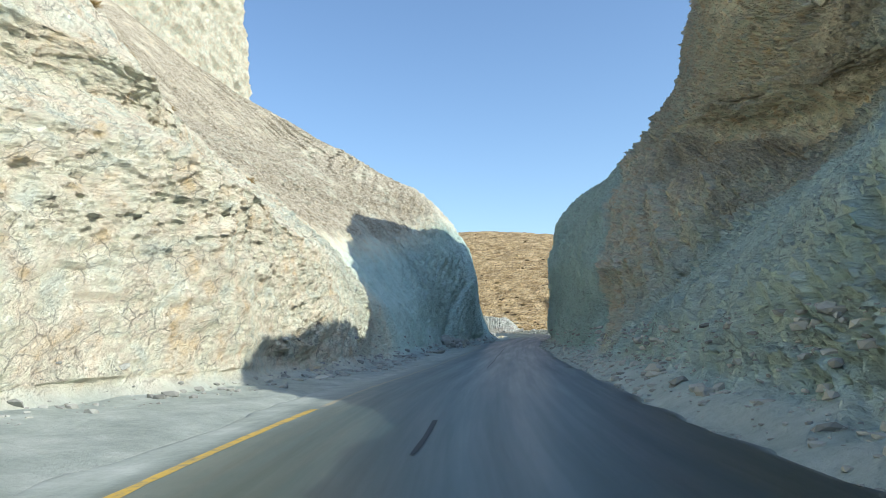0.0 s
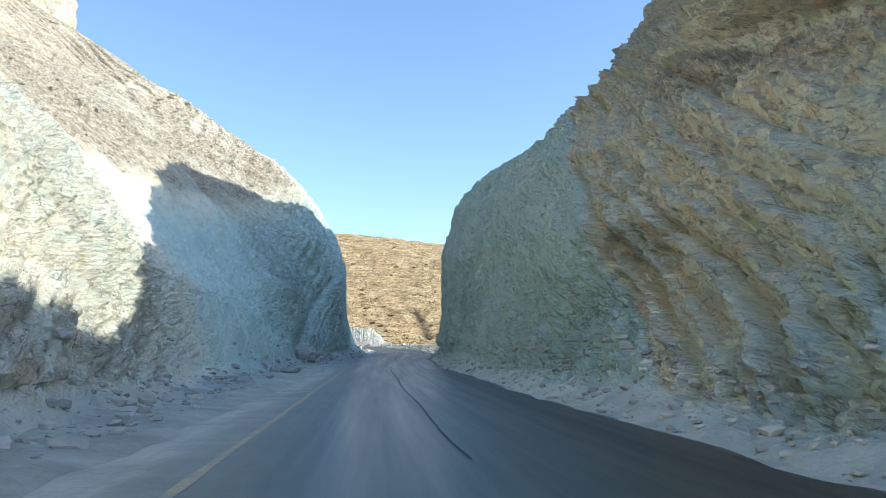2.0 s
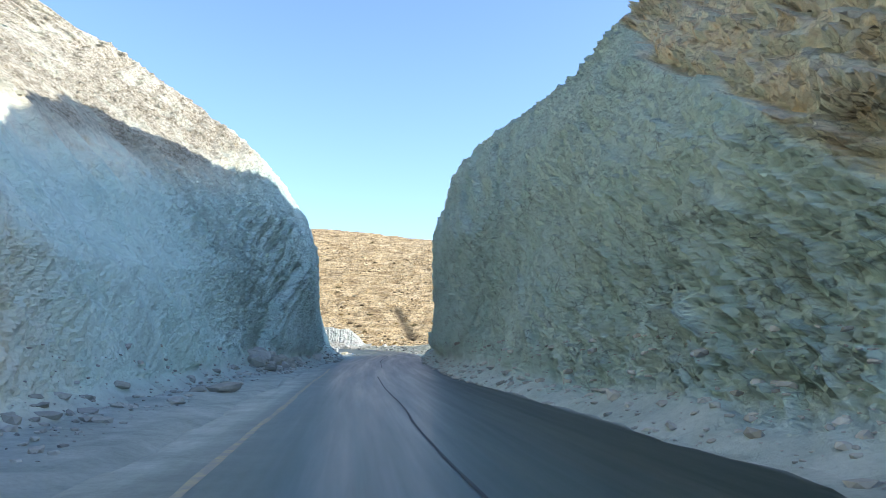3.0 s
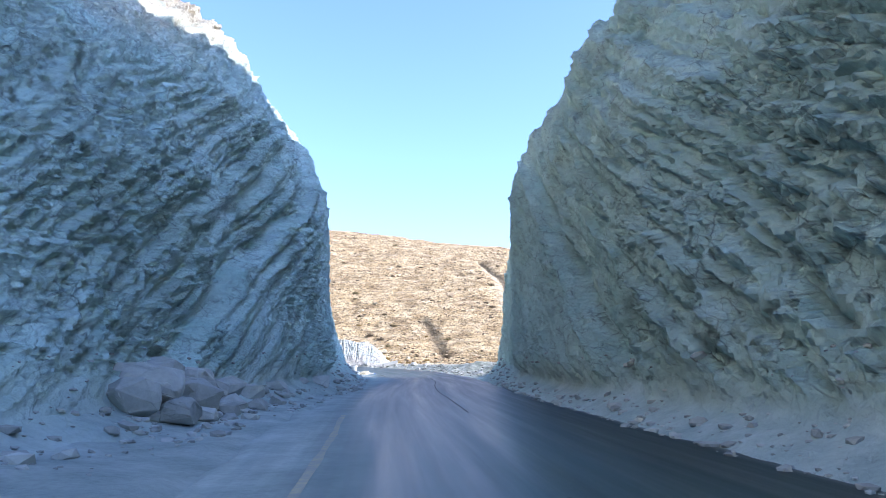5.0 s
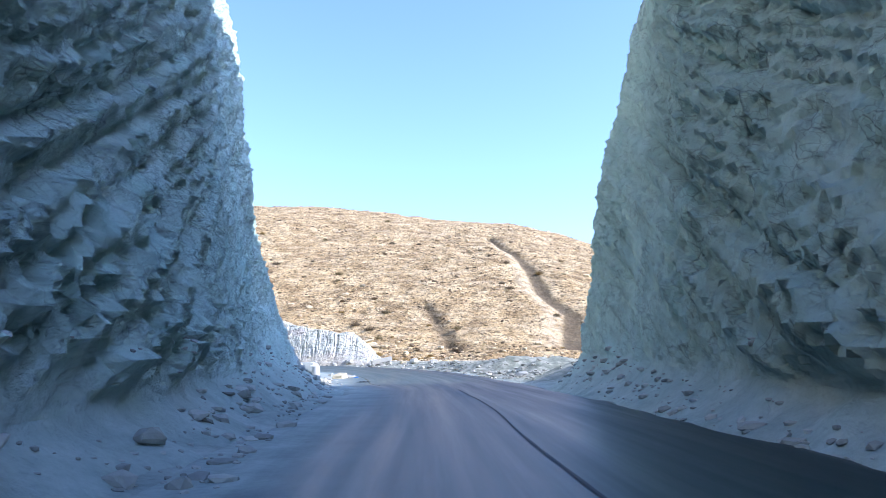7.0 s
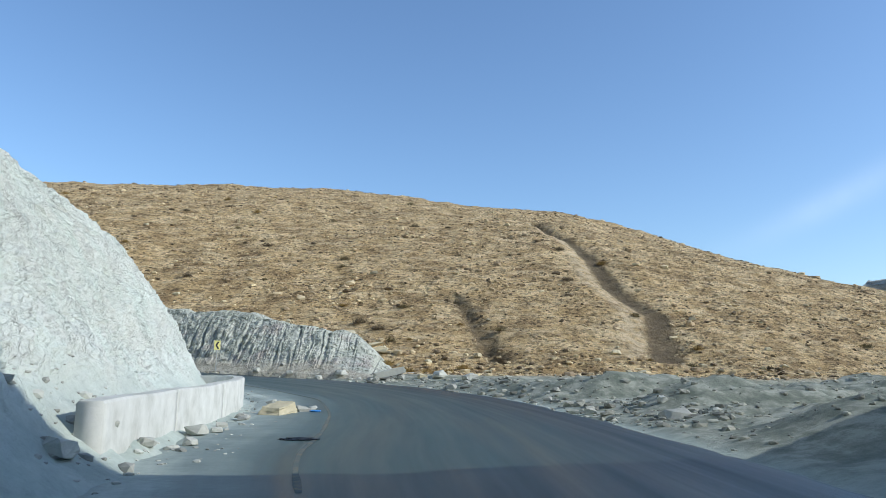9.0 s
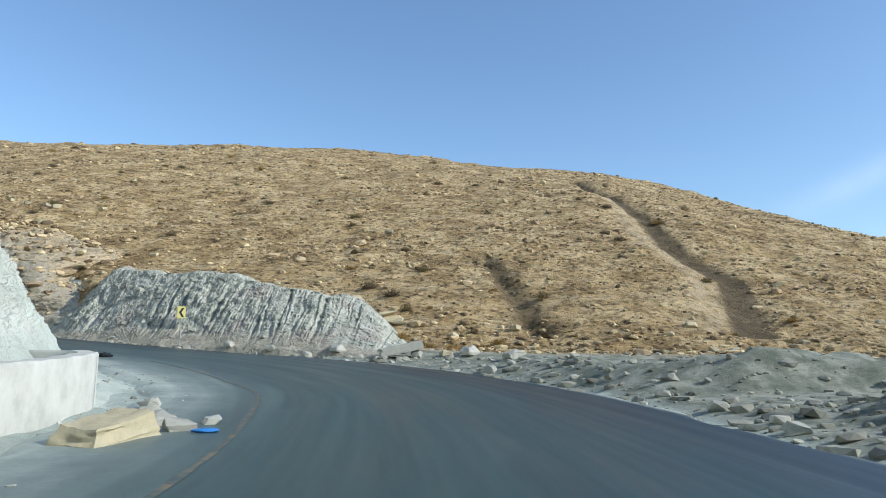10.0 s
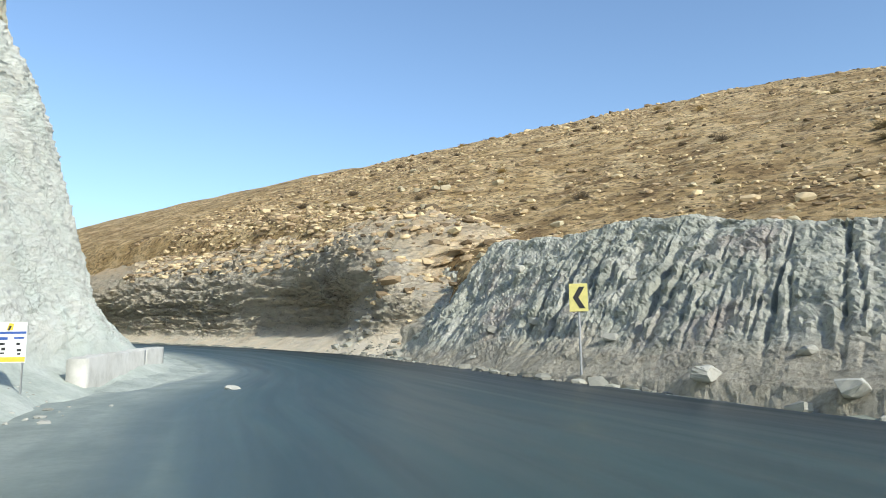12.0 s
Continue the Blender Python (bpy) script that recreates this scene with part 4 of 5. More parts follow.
for x, y in ((-56, 127.6), (-66, 129.6), (-80, 131.8), (-105, 135.5)):
    ledge_station(x, y, (0.3, 1.2), (0.8, 2.4), (0.5, 3.8), (1.4, 5.2), (3.6, 7), (7, 9), (11, 10.6), (16, 5))


def ledge_look(p, depth, t):
    o = 0 * p[:, 0]
    return o + 1.0, 0.35 + 0.5 * smooth(2.0, 5, depth), o, o + radians(3), o + 1.6, o


massif("rock_ledges", LEDGE_PLAN, LEDGE_PROFILE, -1, 0.16, "layered ochre rock ledges with a shaded hollow beside the road", ledge_look, 0, ledge_mat, bed=0.42)

# ---- resting things on surfaces ----
bpy.context.view_layer.update()
DEPS = bpy.context.evaluated_depsgraph_get()


def drop(x, y, top=60.0):
    if top < 5:
        top = 1.7 + float(to_road(np.array([[x, y]]))[2][0])
    hit, place, normal, _, ob, _ = scene.ray_cast(DEPS, Vector((x, y, top)), Vector((0, 0, -1)))
    if hit and top < 9 and normal.z < 0.3:
        return float(to_road(np.array([[x, y]]))[2][0]) + 0.25, Vector((0, 0, 1))
    return (place.z, normal) if hit else (0.0, Vector((0, 0, 1)))


rng = np.random.default_rng(7)
ICO = bmesh.new()
bmesh.ops.create_icosphere(ICO, subdivisions=1, radius=1)
ICO_V = np.array([v.co[:] for v in ICO.verts])
ICO_F = np.array([[v.index for v in f.verts] for f in ICO.faces])
ICO.free()


def stones_mesh(name, places, sizes, flat=0.6):
    """Many small angular stones joined into one mesh."""
    n = len(places)
    v = np.repeat(ICO_V[None], n, 0) * (1 + 0.5 * (rng.random((n, len(ICO_V), 1)) - 0.5))
    v = np.clip(v, -0.78, 0.78)
    sc = sizes[:, None] * np.stack([rng.uniform(0.8, 1.5, n), rng.uniform(0.6, 1.1, n), rng.uniform(0.7, 1.2, n) * flat], 1)
    v = v * sc[:, None, :]
    a, b = rng.uniform(0, 6.28, n), rng.normal(0, 0.3, n)
    ca, sa, cb, sb = np.cos(a), np.sin(a), np.cos(b), np.sin(b)
    x, y, z = v[..., 0], v[..., 1] * cb[:, None] - v[..., 2] * sb[:, None], v[..., 1] * sb[:, None] + v[..., 2] * cb[:, None]
    v = np.stack([x * ca[:, None] - y * sa[:, None], x * sa[:, None] + y * ca[:, None], z], 2) + places[:, None, :]
    f = (ICO_F[None] + (np.arange(n) * len(ICO_V))[:, None, None]).reshape(-1, 3)
    me = bpy.data.meshes.new(name)
    me.vertices.add(n * len(ICO_V))
    me.vertices.foreach_set("co", v.astype(np.float32).ravel())
    me.loops.add(f.size)
    me.loops.foreach_set("vertex_index", f.astype(np.int32).ravel())
    me.polygons.add(len(f))
    me.polygons.foreach_set("loop_start", np.arange(0, f.size, 3, dtype=np.int32))
    me.polygons.foreach_set("loop_total", np.full(len(f), 3, dtype=np.int32))
    me.update(calc_edges=True)
    me.polygons.foreach_set("use_smooth", np.zeros(len(f), dtype=bool))
    return me


# stones on the hill
n_try = 30000
hx = rng.uniform(-95, 55, n_try)
hy = rng.uniform(0, 1, n_try) ** 1.35 * 92 + np.interp(hx, FOOT_X, FOOT_Y) + 1.5
hill_xy = np.column_stack([hx, hy])
clump = fbm(np.column_stack([hill_xy * 0.12, np.zeros(n_try)]), 4, 151)
size = np.exp(rng.normal(-2.12, 0.5, n_try)) * (1 + 0.3 * smooth(0.2, 0.8, clump))
keep = (clump + rng.normal(0, 0.6, n_try) > -0.3) & (hx > np.interp(hy, [100, 130], [-30, -95]))
so_, on_ = beside(STRIPE, hx, hy)
keep &= ~((on_ > 0) & (so_ > -2.4) & (so_ < 2.6))
hill_xy, size = hill_xy[keep], np.clip(size[keep], 0.06, 0.7)
hz_ = ground_z(hill_xy)
bank_y = np.interp(hill_xy[:, 0], FOOT_X, FOOT_Y)
free = ~((hill_xy[:, 0] > -48) & (hill_xy[:, 0] < -5) & (hill_xy[:, 1] < bank_y + 8)) & ~((hill_xy[:, 0] < -36) & (hill_xy[:, 1] < bank_y + 7))
hill_me = stones_mesh("hill_stones", np.column_stack([hill_xy, hz_ + 0.12 * size])[free], size[free])
hill_me.materials.append(stone_material("brown_stone", (0.50, 0.38, 0.235), 0.75, True))
tagged(new("hill_stones", hill_me), "brown and tan stones strewn over the hillside", "stones", kind="stuff")

# rubble along the feet of the rock faces and on the verges


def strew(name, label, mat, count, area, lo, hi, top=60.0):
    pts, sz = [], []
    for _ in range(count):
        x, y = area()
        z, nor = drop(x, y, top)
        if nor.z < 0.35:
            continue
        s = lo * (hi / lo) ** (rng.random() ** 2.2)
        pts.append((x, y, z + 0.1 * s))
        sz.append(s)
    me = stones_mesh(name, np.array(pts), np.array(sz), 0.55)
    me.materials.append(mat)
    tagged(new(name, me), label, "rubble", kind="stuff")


grey_stone = stone_material("grey_stone", (0.45, 0.455, 0.41), 0.3, True)
dark_stone = stone_material("greenish_stone", (0.34, 0.34, 0.29), 0.45, True)
left_line, _ = curve_through(LEFT_PLAN, 0.5)
right_line, _ = curve_through(RIGHT_PLAN, 0.5)


def along(line, sign, lo, hi, near, far):
    def area():
        ok = np.where((line[:, 1] > lo) & (line[:, 1] < hi))[0]
        k = ok[rng.integers(len(ok))]
        return line[k, 0] + sign * (near + (far - near) * rng.random() ** 1.7), line[k, 1] + rng.normal(0, 0.3)
    return area


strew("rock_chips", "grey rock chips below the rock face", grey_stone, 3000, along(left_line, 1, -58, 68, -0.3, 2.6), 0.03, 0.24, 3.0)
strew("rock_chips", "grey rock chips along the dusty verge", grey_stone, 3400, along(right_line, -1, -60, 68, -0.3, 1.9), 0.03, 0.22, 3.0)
strew("bend_rubble", "grey rock chips beside the low parapet", grey_stone, 500, along(left_line, 1, 66, 100, 0.6, 3.4), 0.025, 0.11, 3.0)
strew("heaped_rubble", "grey rubble heaps on the outer verge of the bend", dark_stone, 2200, lambda: (rng.uniform(3.6, 26), rng.uniform(70, 108)), 0.04, 0.24)


def outer_verge():
    k = rng.integers(355, 470)
    o = rng.uniform(4.0, 8.0)
    return road_line[k, 0] - nrm[k, 0] * o, road_line[k, 1] - nrm[k, 1] * o


strew("verge_rubble", "pale stones and clods along the outer verge", dark_stone, 1500, outer_verge, 0.04, 0.3)



def bank_foot():
    x = rng.uniform(-40, -6)
    return x, np.interp(x, FOOT_X, FOOT_Y) + rng.uniform(-1.5, 1.4)


def ledge_top():
    x = rng.uniform(-85, -34)
    return x, np.interp(x, FOOT_X, FOOT_Y) + rng.uniform(1.0, 12.0)


strew("ledge_stones", "tan stones and broken slabs lying on the ledges", hill_me.materials[0], 3600, ledge_top, 0.08, 0.55)
strew("bank_stones", "grey stones fallen at the foot of the clay bank", dark_stone, 900, bank_foot, 0.04, 0.32)
# ---- boulders ----


def boulder_mesh(seed):
    r = random.Random(seed)
    bm = bmesh.new()
    for _ in range(30):
        v = Vector((r.uniform(-1, 1), r.uniform(-1, 1), r.uniform(-1, 1)))
        m = max(abs(c) for c in v)
        v = v / m * r.uniform(0.72, 1.0) if r.random() < 0.75 else v
        bm.verts.new((v.x * 0.5, v.y * 0.5, v.z * 0.5))
    ret = bmesh.ops.convex_hull(bm, input=list(bm.verts))
    loose = [e for e in ret["geom_interior"] if isinstance(e, bmesh.types.BMVert)]
    bmesh.ops.delete(bm, geom=loose, context="VERTS")
    bmesh.ops.dissolve_limit(bm, angle_limit=radians(14), verts=list(bm.verts), edges=list(bm.edges))
    bmesh.ops.bevel(bm, geom=list(bm.edges), offset=0.028, segments=2, affect="EDGES", profile=0.6)
    bmesh.ops.triangulate(bm, faces=list(bm.faces))
    bmesh.ops.subdivide_edges(bm, edges=[e for e in bm.edges if e.calc_length() > 0.2], cuts=1, use_grid_fill=True)
    bmesh.ops.triangulate(bm, faces=list(bm.faces))
    shift = Vector((seed * 3.7, seed * 1.9, 0))
    for v in bm.verts:
        q = v.co * 4.0 + shift
        v.co += v.co.normalized() * (0.05 * noise.noise(q) + 0.03 * noise.noise(q * 2.7))
    me = bpy.data.meshes.new("boulder")
    bm.to_mesh(me)
    bm.free()
    return me


boulder_shapes = [boulder_mesh(n) for n in range(9)]
grey_boulder = stone_material("grey_boulder", (0.46, 0.46, 0.41), 0.22)
tan_boulder = stone_material("tan_boulder", (0.54, 0.48, 0.33), 0.22)
shapes_by = {}


def boulder(x, y, size, label, tall=0.62, tan=False, top=3.0, turn=None, group="fallen boulders", wide=1.0, lift=0.0):
    k = int(rng.integers(9))
    key = (k, tan)
    if key not in shapes_by:
        me = boulder_shapes[k].copy()
        me.materials.append(tan_boulder if tan else grey_boulder)
        shapes_by[key] = me
    z, _ = drop(x, y, top)
    if top < 5:
        z = min(z, float(to_road(np.array([[x, y]]))[2][0]) + 0.45)
    ob = new("boulder", shapes_by[key])
    ang = turn if turn is not None else rng.uniform(0, 360)
    ob.matrix_world = pose(x, y, z + lift + size * tall * 0.30, rng.uniform(-14, 14), rng.uniform(-14, 14), ang) @ Matrix.Diagonal((size * 1.15 * wide, size * 0.9, size * tall, 1))
    return tagged(ob, label, "boulder", group)


PILE = [(-6.4, 14.6, 0.9), (-5.7, 15.4, 0.8), (-6.6, 15.9, 1.2), (-5.4, 16.2, 0.5), (-7.0, 17.0, 1.3), (-6.0, 17.3, 1.1), (-5.3, 17.8, 0.45),
        (-6.5, 18.5, 1.2), (-5.6, 19.0, 0.6), (-7.1, 19.2, 0.9), (-6.1, 20.4, 0.8), (-5.3, 20.9, 0.45), (-5.8, 22.0, 0.6), (-5.2, 23.2, 0.35)]
for x, y, size in PILE:
    boulder(x + 0.3, y, size * 1.3, "angular grey boulder in a pile below the rock face", 0.7)
for x, y, size in [(-5.9, 15.6, 0.8), (-5.8, 17.0, 0.9), (-6.0, 18.2, 0.95), (-5.7, 19.2, 0.7)]:
    boulder(x, y, size, "angular grey boulder lying on the pile", 0.6, lift=0.3)
for x, y, size in [(-3.0, -3.6, 0.9), (-3.6, -4.4, 0.5), (-5.7, 26.2, 0.9), (-5.2, 25.2, 0.5), (-5.6, 31.0, 0.6), (-5.7, 34.2, 1.6), (-6.0, 33, 0.6), (-4.7, 36.2, 0.35), (-5.4, 41, 0.4)]:
    boulder(x, y, size, "flat grey boulder at the foot of the rock face", 0.42)
for n in range(34):
    x, y = along(left_line, 1, -40, 66, 0.1, 1.6)()
    boulder(x, y, rng.uniform(0.18, 0.5), "small grey boulder on loose scree")
for n in range(40):
    x, y = along(right_line, -1, -58, 66, 0.1, 1.5)()
    boulder(x, y, rng.uniform(0.15, 0.4), "small grey boulder on the dusty verge")
for x, y, size in [(-7.4, 66.0, 0.6), (-7.2, 67.4, 0.35), (-7.0, 68.9, 0.3), (-7.6, 70.9, 0.45), (-7.8, 73.2, 0.3), (-7.4, 71.6, 0.25), (-8.6, 81.4, 0.4), (-7.9, 65.0, 0.5), (-7.0, 64.2, 0.4)]:
    boulder(x, y, size, "dark grey boulder beside the concrete parapet", 0.6)


def slab_mesh():
    """A flat broken slab with bedded sides."""
    bm = bmesh.new()
    bmesh.ops.create_cube(bm, size=1)
    bmesh.ops.subdivide_edges(bm, edges=list(bm.edges), cuts=9, use_grid_fill=True)
    for v in bm.verts:
        x, y, z = v.co
        out = 1 + 0.16 * noise.noise(Vector((x * 2.1, y * 2.1, 4.0))) + 0.14 * noise.noise(Vector((x * 1.2, y * 1.2, math.floor(z * 5) * 3.1)))
        taper = 0.82 + 0.3 * (0.5 - z)
        top = 0.10 * noise.noise(Vector((x * 2.6, y * 2.6, 9.0))) + 0.22 * x
        v.co = Vector((x * out * taper, y * out * taper, z + (z + 0.5) * top + 0.05 * noise.noise(v.co * 7.0)))
    me = bpy.data.meshes.new("rock_slab")
    bm.to_mesh(me)
    bm.free()
    me.set_sharp_from_angle(angle=radians(28))
    me.materials.append(tan_boulder)
    return me


slab = new("rock_slab", slab_mesh())
slab.matrix_world = pose(-7.5, 77.7, drop(-7.5, 77.7, 3.0)[0] + 0.1, 3, -4, 78) @ Matrix.Diagonal((1.25, 0.7, 0.36, 1))
tagged(slab, "yellowish flat rock slab beside the parapet", "boulder", "fallen boulders")
for x, y, size in [(-7.5, 78.2, 0.7), (-7.0, 78.8, 0.5), (-7.6, 79.3, 0.55), (-6.8, 79.6, 0.35), (-8.0, 80.1, 0.5), (-8.1, 76.1, 0.45), (-7.9, 75.4, 0.3)]:
    boulder(x, y, size, "broken grey rock beside the yellowish slab", 0.45)
boulder(-25.4, 103.9, 0.32, "small pale stone lying on the road", 0.25)
boulder(-13.8, 107.0, 0.6, "rounded grey boulder on the outer verge", 0.6, top=60)
boulder(4.6, 77.6, 1.0, "large flat grey boulder on the outer verge", 0.4, top=60)
for x, y, size in [(-11.5, 105.6, 0.5), (-16.6, 108.4, 0.6), (-14.6, 106.9, 0.35), (-8.5, 103.6, 0.4), (-8.9, 102.3, 0.3), (-7.6, 103.2, 0.4)]:
    boulder(x, y, size, "pale angular boulder on the dusty outer verge", 0.7, top=60)
boulder(-9.9, 105.4, 0.8, "large pale boulder at the foot of the clay bank", 0.6, top=60)
for n in range(14):
    boulder(rng.uniform(4.5, 22), rng.uniform(72, 106), rng.uniform(0.2, 0.5), "grey boulder on the rubble heaps", top=60)
for n in range(24):
    x, y = outer_verge()
    boulder(x, y, rng.uniform(0.2, 0.55), "pale grey boulder along the outer verge", top=60)
for n in range(60):
    x = rng.uniform(-60, 30)
    y = np.interp(x, FOOT_X, FOOT_Y) + rng.uniform(7, 30) * rng.random() + 6.5
    boulder(x, y, rng.uniform(0.3, 0.85), "tan boulder on the stony hillside", tan=True, top=60, group="hillside boulders")

for n in range(22):
    x = rng.uniform(-31, -6)
    y = np.interp(x, FOOT_X, FOOT_Y) + rng.uniform(8.5, 14)
    boulder(x, y, rng.uniform(0.7, 1.5), "flat tan rock slab above the clay bank", 0.3, tan=True, top=60, turn=rng.uniform(-25, 35), group="slabs above the bank", wide=1.6)

# ---- concrete parapets ----


def concrete_material():
    m = Nodes("whitewashed_concrete", 0.85)
    col = m.ramp(m.noise(m.pos, 1.6, 6, 0.65), [(0.3, (0.42, 0.42, 0.38)), (0.5, (0.54, 0.54, 0.50)), (0.7, (0.62, 0.62, 0.58))])
    col = m.mix(m.ramp(m.noise(m.scaled(m.pos, (1, 1, 0.8)), 1.5, 6), [(0.52, 0.0), (0.8, 0.3)]), col, (0.46, 0.44, 0.39))
    m.bump(m.noise(m.pos, 12, 6, 0.7), 0.4, 0.02)
    return m.done(col)


concrete = concrete_material()


def parapet(plan, high, thick, label):
    """A low cast wall along a plan line, in lengths with open joints."""
    base = new("parapet")
    line, _ = curve_through(plan, 0.25)
    t = np.gradient(line, axis=0)
    t /= np.linalg.norm(t, axis=1)[:, None]
    w = np.stack([-t[:, 1], t[:, 0]], 1)
    base.location = (*line[0], drop(*line[0], 3.0)[0])
    bpy.context.view_layer.update()
    inv = base.matrix_world.inverted()
    n = 22
    for a in range(0, len(line) - 2, n):
        b = min(a + n, len(line) - 1)
        bm = bmesh.new()
        rows = []
        for k in range(a, b + 1):
            zr = float(to_road(line[k : k + 1])[2][0])
            jig = 0.012 * math.sin(k * 0.31) + 0.008 * math.sin(k * 0.13)
            f = 0.06 if k in (a, b) else 0.0
            s = (t[k] * (0.012 if k == a else -0.012 if k == b else 0)) if a else t[k] * 0
            sec = [(-0.5, -0.4), (-0.5, 1 - 0.05), (-0.42, 1.0), (0.42, 1.0), (0.5, 1 - 0.05), (0.5, -0.4)]
            rows.append([bm.verts.new((*(line[k] + s + w[k] * thick * o), zr + 0.1 + (high + jig) * h)) for o, h in sec])
        for r0, r1 in zip(rows, rows[1:]):
            for c in range(5):
                bm.faces.new((r0[c], r0[c + 1], r1[c + 1], r1[c]))
        bm.faces.new(rows[0][::-1])
        bm.faces.new(rows[-1])
        bmesh.ops.recalc_face_normals(bm, faces=list(bm.faces))
        me = bpy.data.meshes.new("wall_length")
        bm.transform(inv)
        bm.to_mesh(me)
        bm.free()
        me.materials.append(concrete)
        me.polygons.foreach_set("use_smooth", [abs(f.normal.z) < 0.3 for f in me.polygons])
        ob = new("wall_length", me)
        ob.parent = base
    return tagged(base, label, "parapet")


parapet([(-7.15, 65.2), (-8.1, 70.2), (-8.75, 75), (-9.35, 79.2), (-9.8, 81.2), (-10.5, 82.3), (-11.9, 82.7)], 0.85, 0.38, "low whitewashed concrete parapet along the inside of the bend")
parapet([(-27.7, 101.6), (-29.6, 103.4), (-31.6, 105.3), (-33.6, 107.2)], 0.6, 0.4, "low dusty concrete parapet below the pale slope")
parapet([(-8.3, 108.6), (-7.2, 109.6), (-5.9, 110.9), (-5.0, 112.4)], 0.45, 0.5, "short broken concrete ditch wall on the outer verge")

# ---- signs ----


def plain(name, colour, rough=0.6, metal=0.0):
    m = Nodes(name, rough)
    m.bsdf.inputs["Metallic"].default_value = metal
    col = m.mix(0.35, colour, m.ramp(m.noise(m.pos, 9, 5), [(0.3, 0.6), (0.6, 1.0)]), "MULTIPLY")
    return m.done(col)


yellow_paint = plain("yellow_sheet", (0.74, 0.68, 0.25), 0.5)
black_paint = plain("black_sheet", (0.04, 0.042, 0.045), 0.55)
steel = plain("galvanised_steel", (0.50, 0.51, 0.52), 0.45, 0.7)
white_sheet = plain("white_sheet", (0.78, 0.78, 0.77), 0.5)
blue_sheet = plain("blue_print", (0.06, 0.13, 0.42), 0.5)
yellow_print = plain("yellow_print", (0.75, 0.58, 0.08), 0.5)


def part(name, bm, mat, parent, label=""):
    me = bpy.data.meshes.new(name)
    bm.to_mesh(me)
    bm.free()
    me.materials.append(mat)
    ob = new(name, me)
    ob.parent = parent
    return tagged(ob, label)


def box(x0, x1, y0, y1, z0, z1, bevel=0.0):
    bm = bmesh.new()
    bmesh.ops.create_cube(bm, size=1)
    bm.transform(Matrix.Translation(((x0 + x1) / 2, (y0 + y1) / 2, (z0 + z1) / 2)) @ Matrix.Diagonal((x1 - x0, y1 - y0, z1 - z0, 1)))
    if bevel:
        bmesh.ops.bevel(bm, geom=list(bm.edges), offset=bevel, segments=2, affect="EDGES", profile=0.5)
    return bm


def prism(outline, y0, y1):
    """A flat shape in x and z, drawn out from y0 to y1."""
    bm = bmesh.new()
    front = [bm.verts.new((x, y0, z)) for x, z in outline]
    back = [bm.verts.new((x, y1, z)) for x, z in outline]
    bm.faces.new(front)
    bm.faces.new(back[::-1])
    for k in range(len(outline)):
        j = (k + 1) % len(outline)
        bm.faces.new((front[j], front[k], back[k], back[j]))
    bmesh.ops.recalc_face_normals(bm, faces=list(bm.faces))
    return bm


def tube(r, z0, z1, seg=12):
    bm = bmesh.new()
    bmesh.ops.create_cone(bm, cap_ends=True, segments=seg, radius1=r, radius2=r, depth=z1 - z0)
    bm.transform(Matrix.Translation((0, 0, (z0 + z1) / 2)))
    return bm


def chevron_sign(x, y, facing):
    z, _ = drop(x, y)
    base = new("chevron_sign")
    part("post", tube(0.032, -0.2, 1.62), steel, base, "thin galvanised steel post")
    plate = part("plate", box(-0.23, 0.23, -0.055, -0.035, 1.55, 2.25, 0.008), yellow_paint, base, "weathered yellow plate")
    arrow = [(-0.14, 1.9), (0.02, 2.17), (0.16, 2.17), (0.0, 1.9), (0.16, 1.63), (0.02, 1.63)]
    part("chevron", prism(arrow, -0.062, -0.056), black_paint, plate, "black chevron pointing left")
    for h in (1.7, 2.1):
        part("bracket", box(-0.09, 0.09, -0.036, 0.036, h - 0.015, h + 0.015), steel, base)
    base.matrix_world = pose(x, y, z, 0, 0, facing)
    return tagged(base, "yellow chevron sign on a thin steel post before the grey bank", "road sign")


chevron_sign(-20.2, 110.35, 28)


def info_board(x, y, facing):
    base = new("info_board")
    for s in (-0.36, 0.36):
        part("leg", box(s - 0.02, s + 0.02, -0.02, 0.02, -1.0, 0.9), steel, base)
    panel = part("panel", box(-0.46, 0.46, -0.045, -0.022, 0.02, 0.92, 0.006), white_sheet, base, "white printed panel")
    part("stripe", box(-0.45, 0.45, -0.052, -0.0455, 0.66, 0.71), blue_sheet, panel, "blue stripe")
    part("lower_band", box(-0.45, 0.45, -0.052, -0.0455, 0.05, 0.15), yellow_print, panel, "yellow band")
    part("emblem", prism([(-0.1, 0.74), (0.07, 0.74), (0.1, 0.88), (-0.02, 0.9)], -0.052, -0.0455), yellow_print, panel, "yellow and black emblem")
    part("emblem_mark", prism([(-0.06, 0.735), (-0.01, 0.735), (0.05, 0.83), (-0.02, 0.83)], -0.058, -0.0525), black_paint, panel)
    for a, b, h, t in ((-0.38, -0.05, 0.56, 0.06), (0.12, 0.4, 0.57, 0.04), (-0.3, -0.12, 0.44, 0.05), (0.2, 0.3, 0.44, 0.05), (-0.2, -0.1, 0.33, 0.06), (-0.4, -0.12, 0.24, 0.03), (0.22, 0.34, 0.3, 0.05), (0.24, 0.32, 0.22, 0.04)):
        part("print_bar", box(a, b, -0.052, -0.0455, h - t / 2, h + t / 2), blue_sheet if h > 0.5 else black_paint, panel)
    base.matrix_world = pose(x, y, 1.86, 0, 0, facing) @ Matrix.Diagonal((0.62, 0.8, 0.8, 1))
    return tagged(base, "white printed notice board at the foot of the pale slope", "notice board")


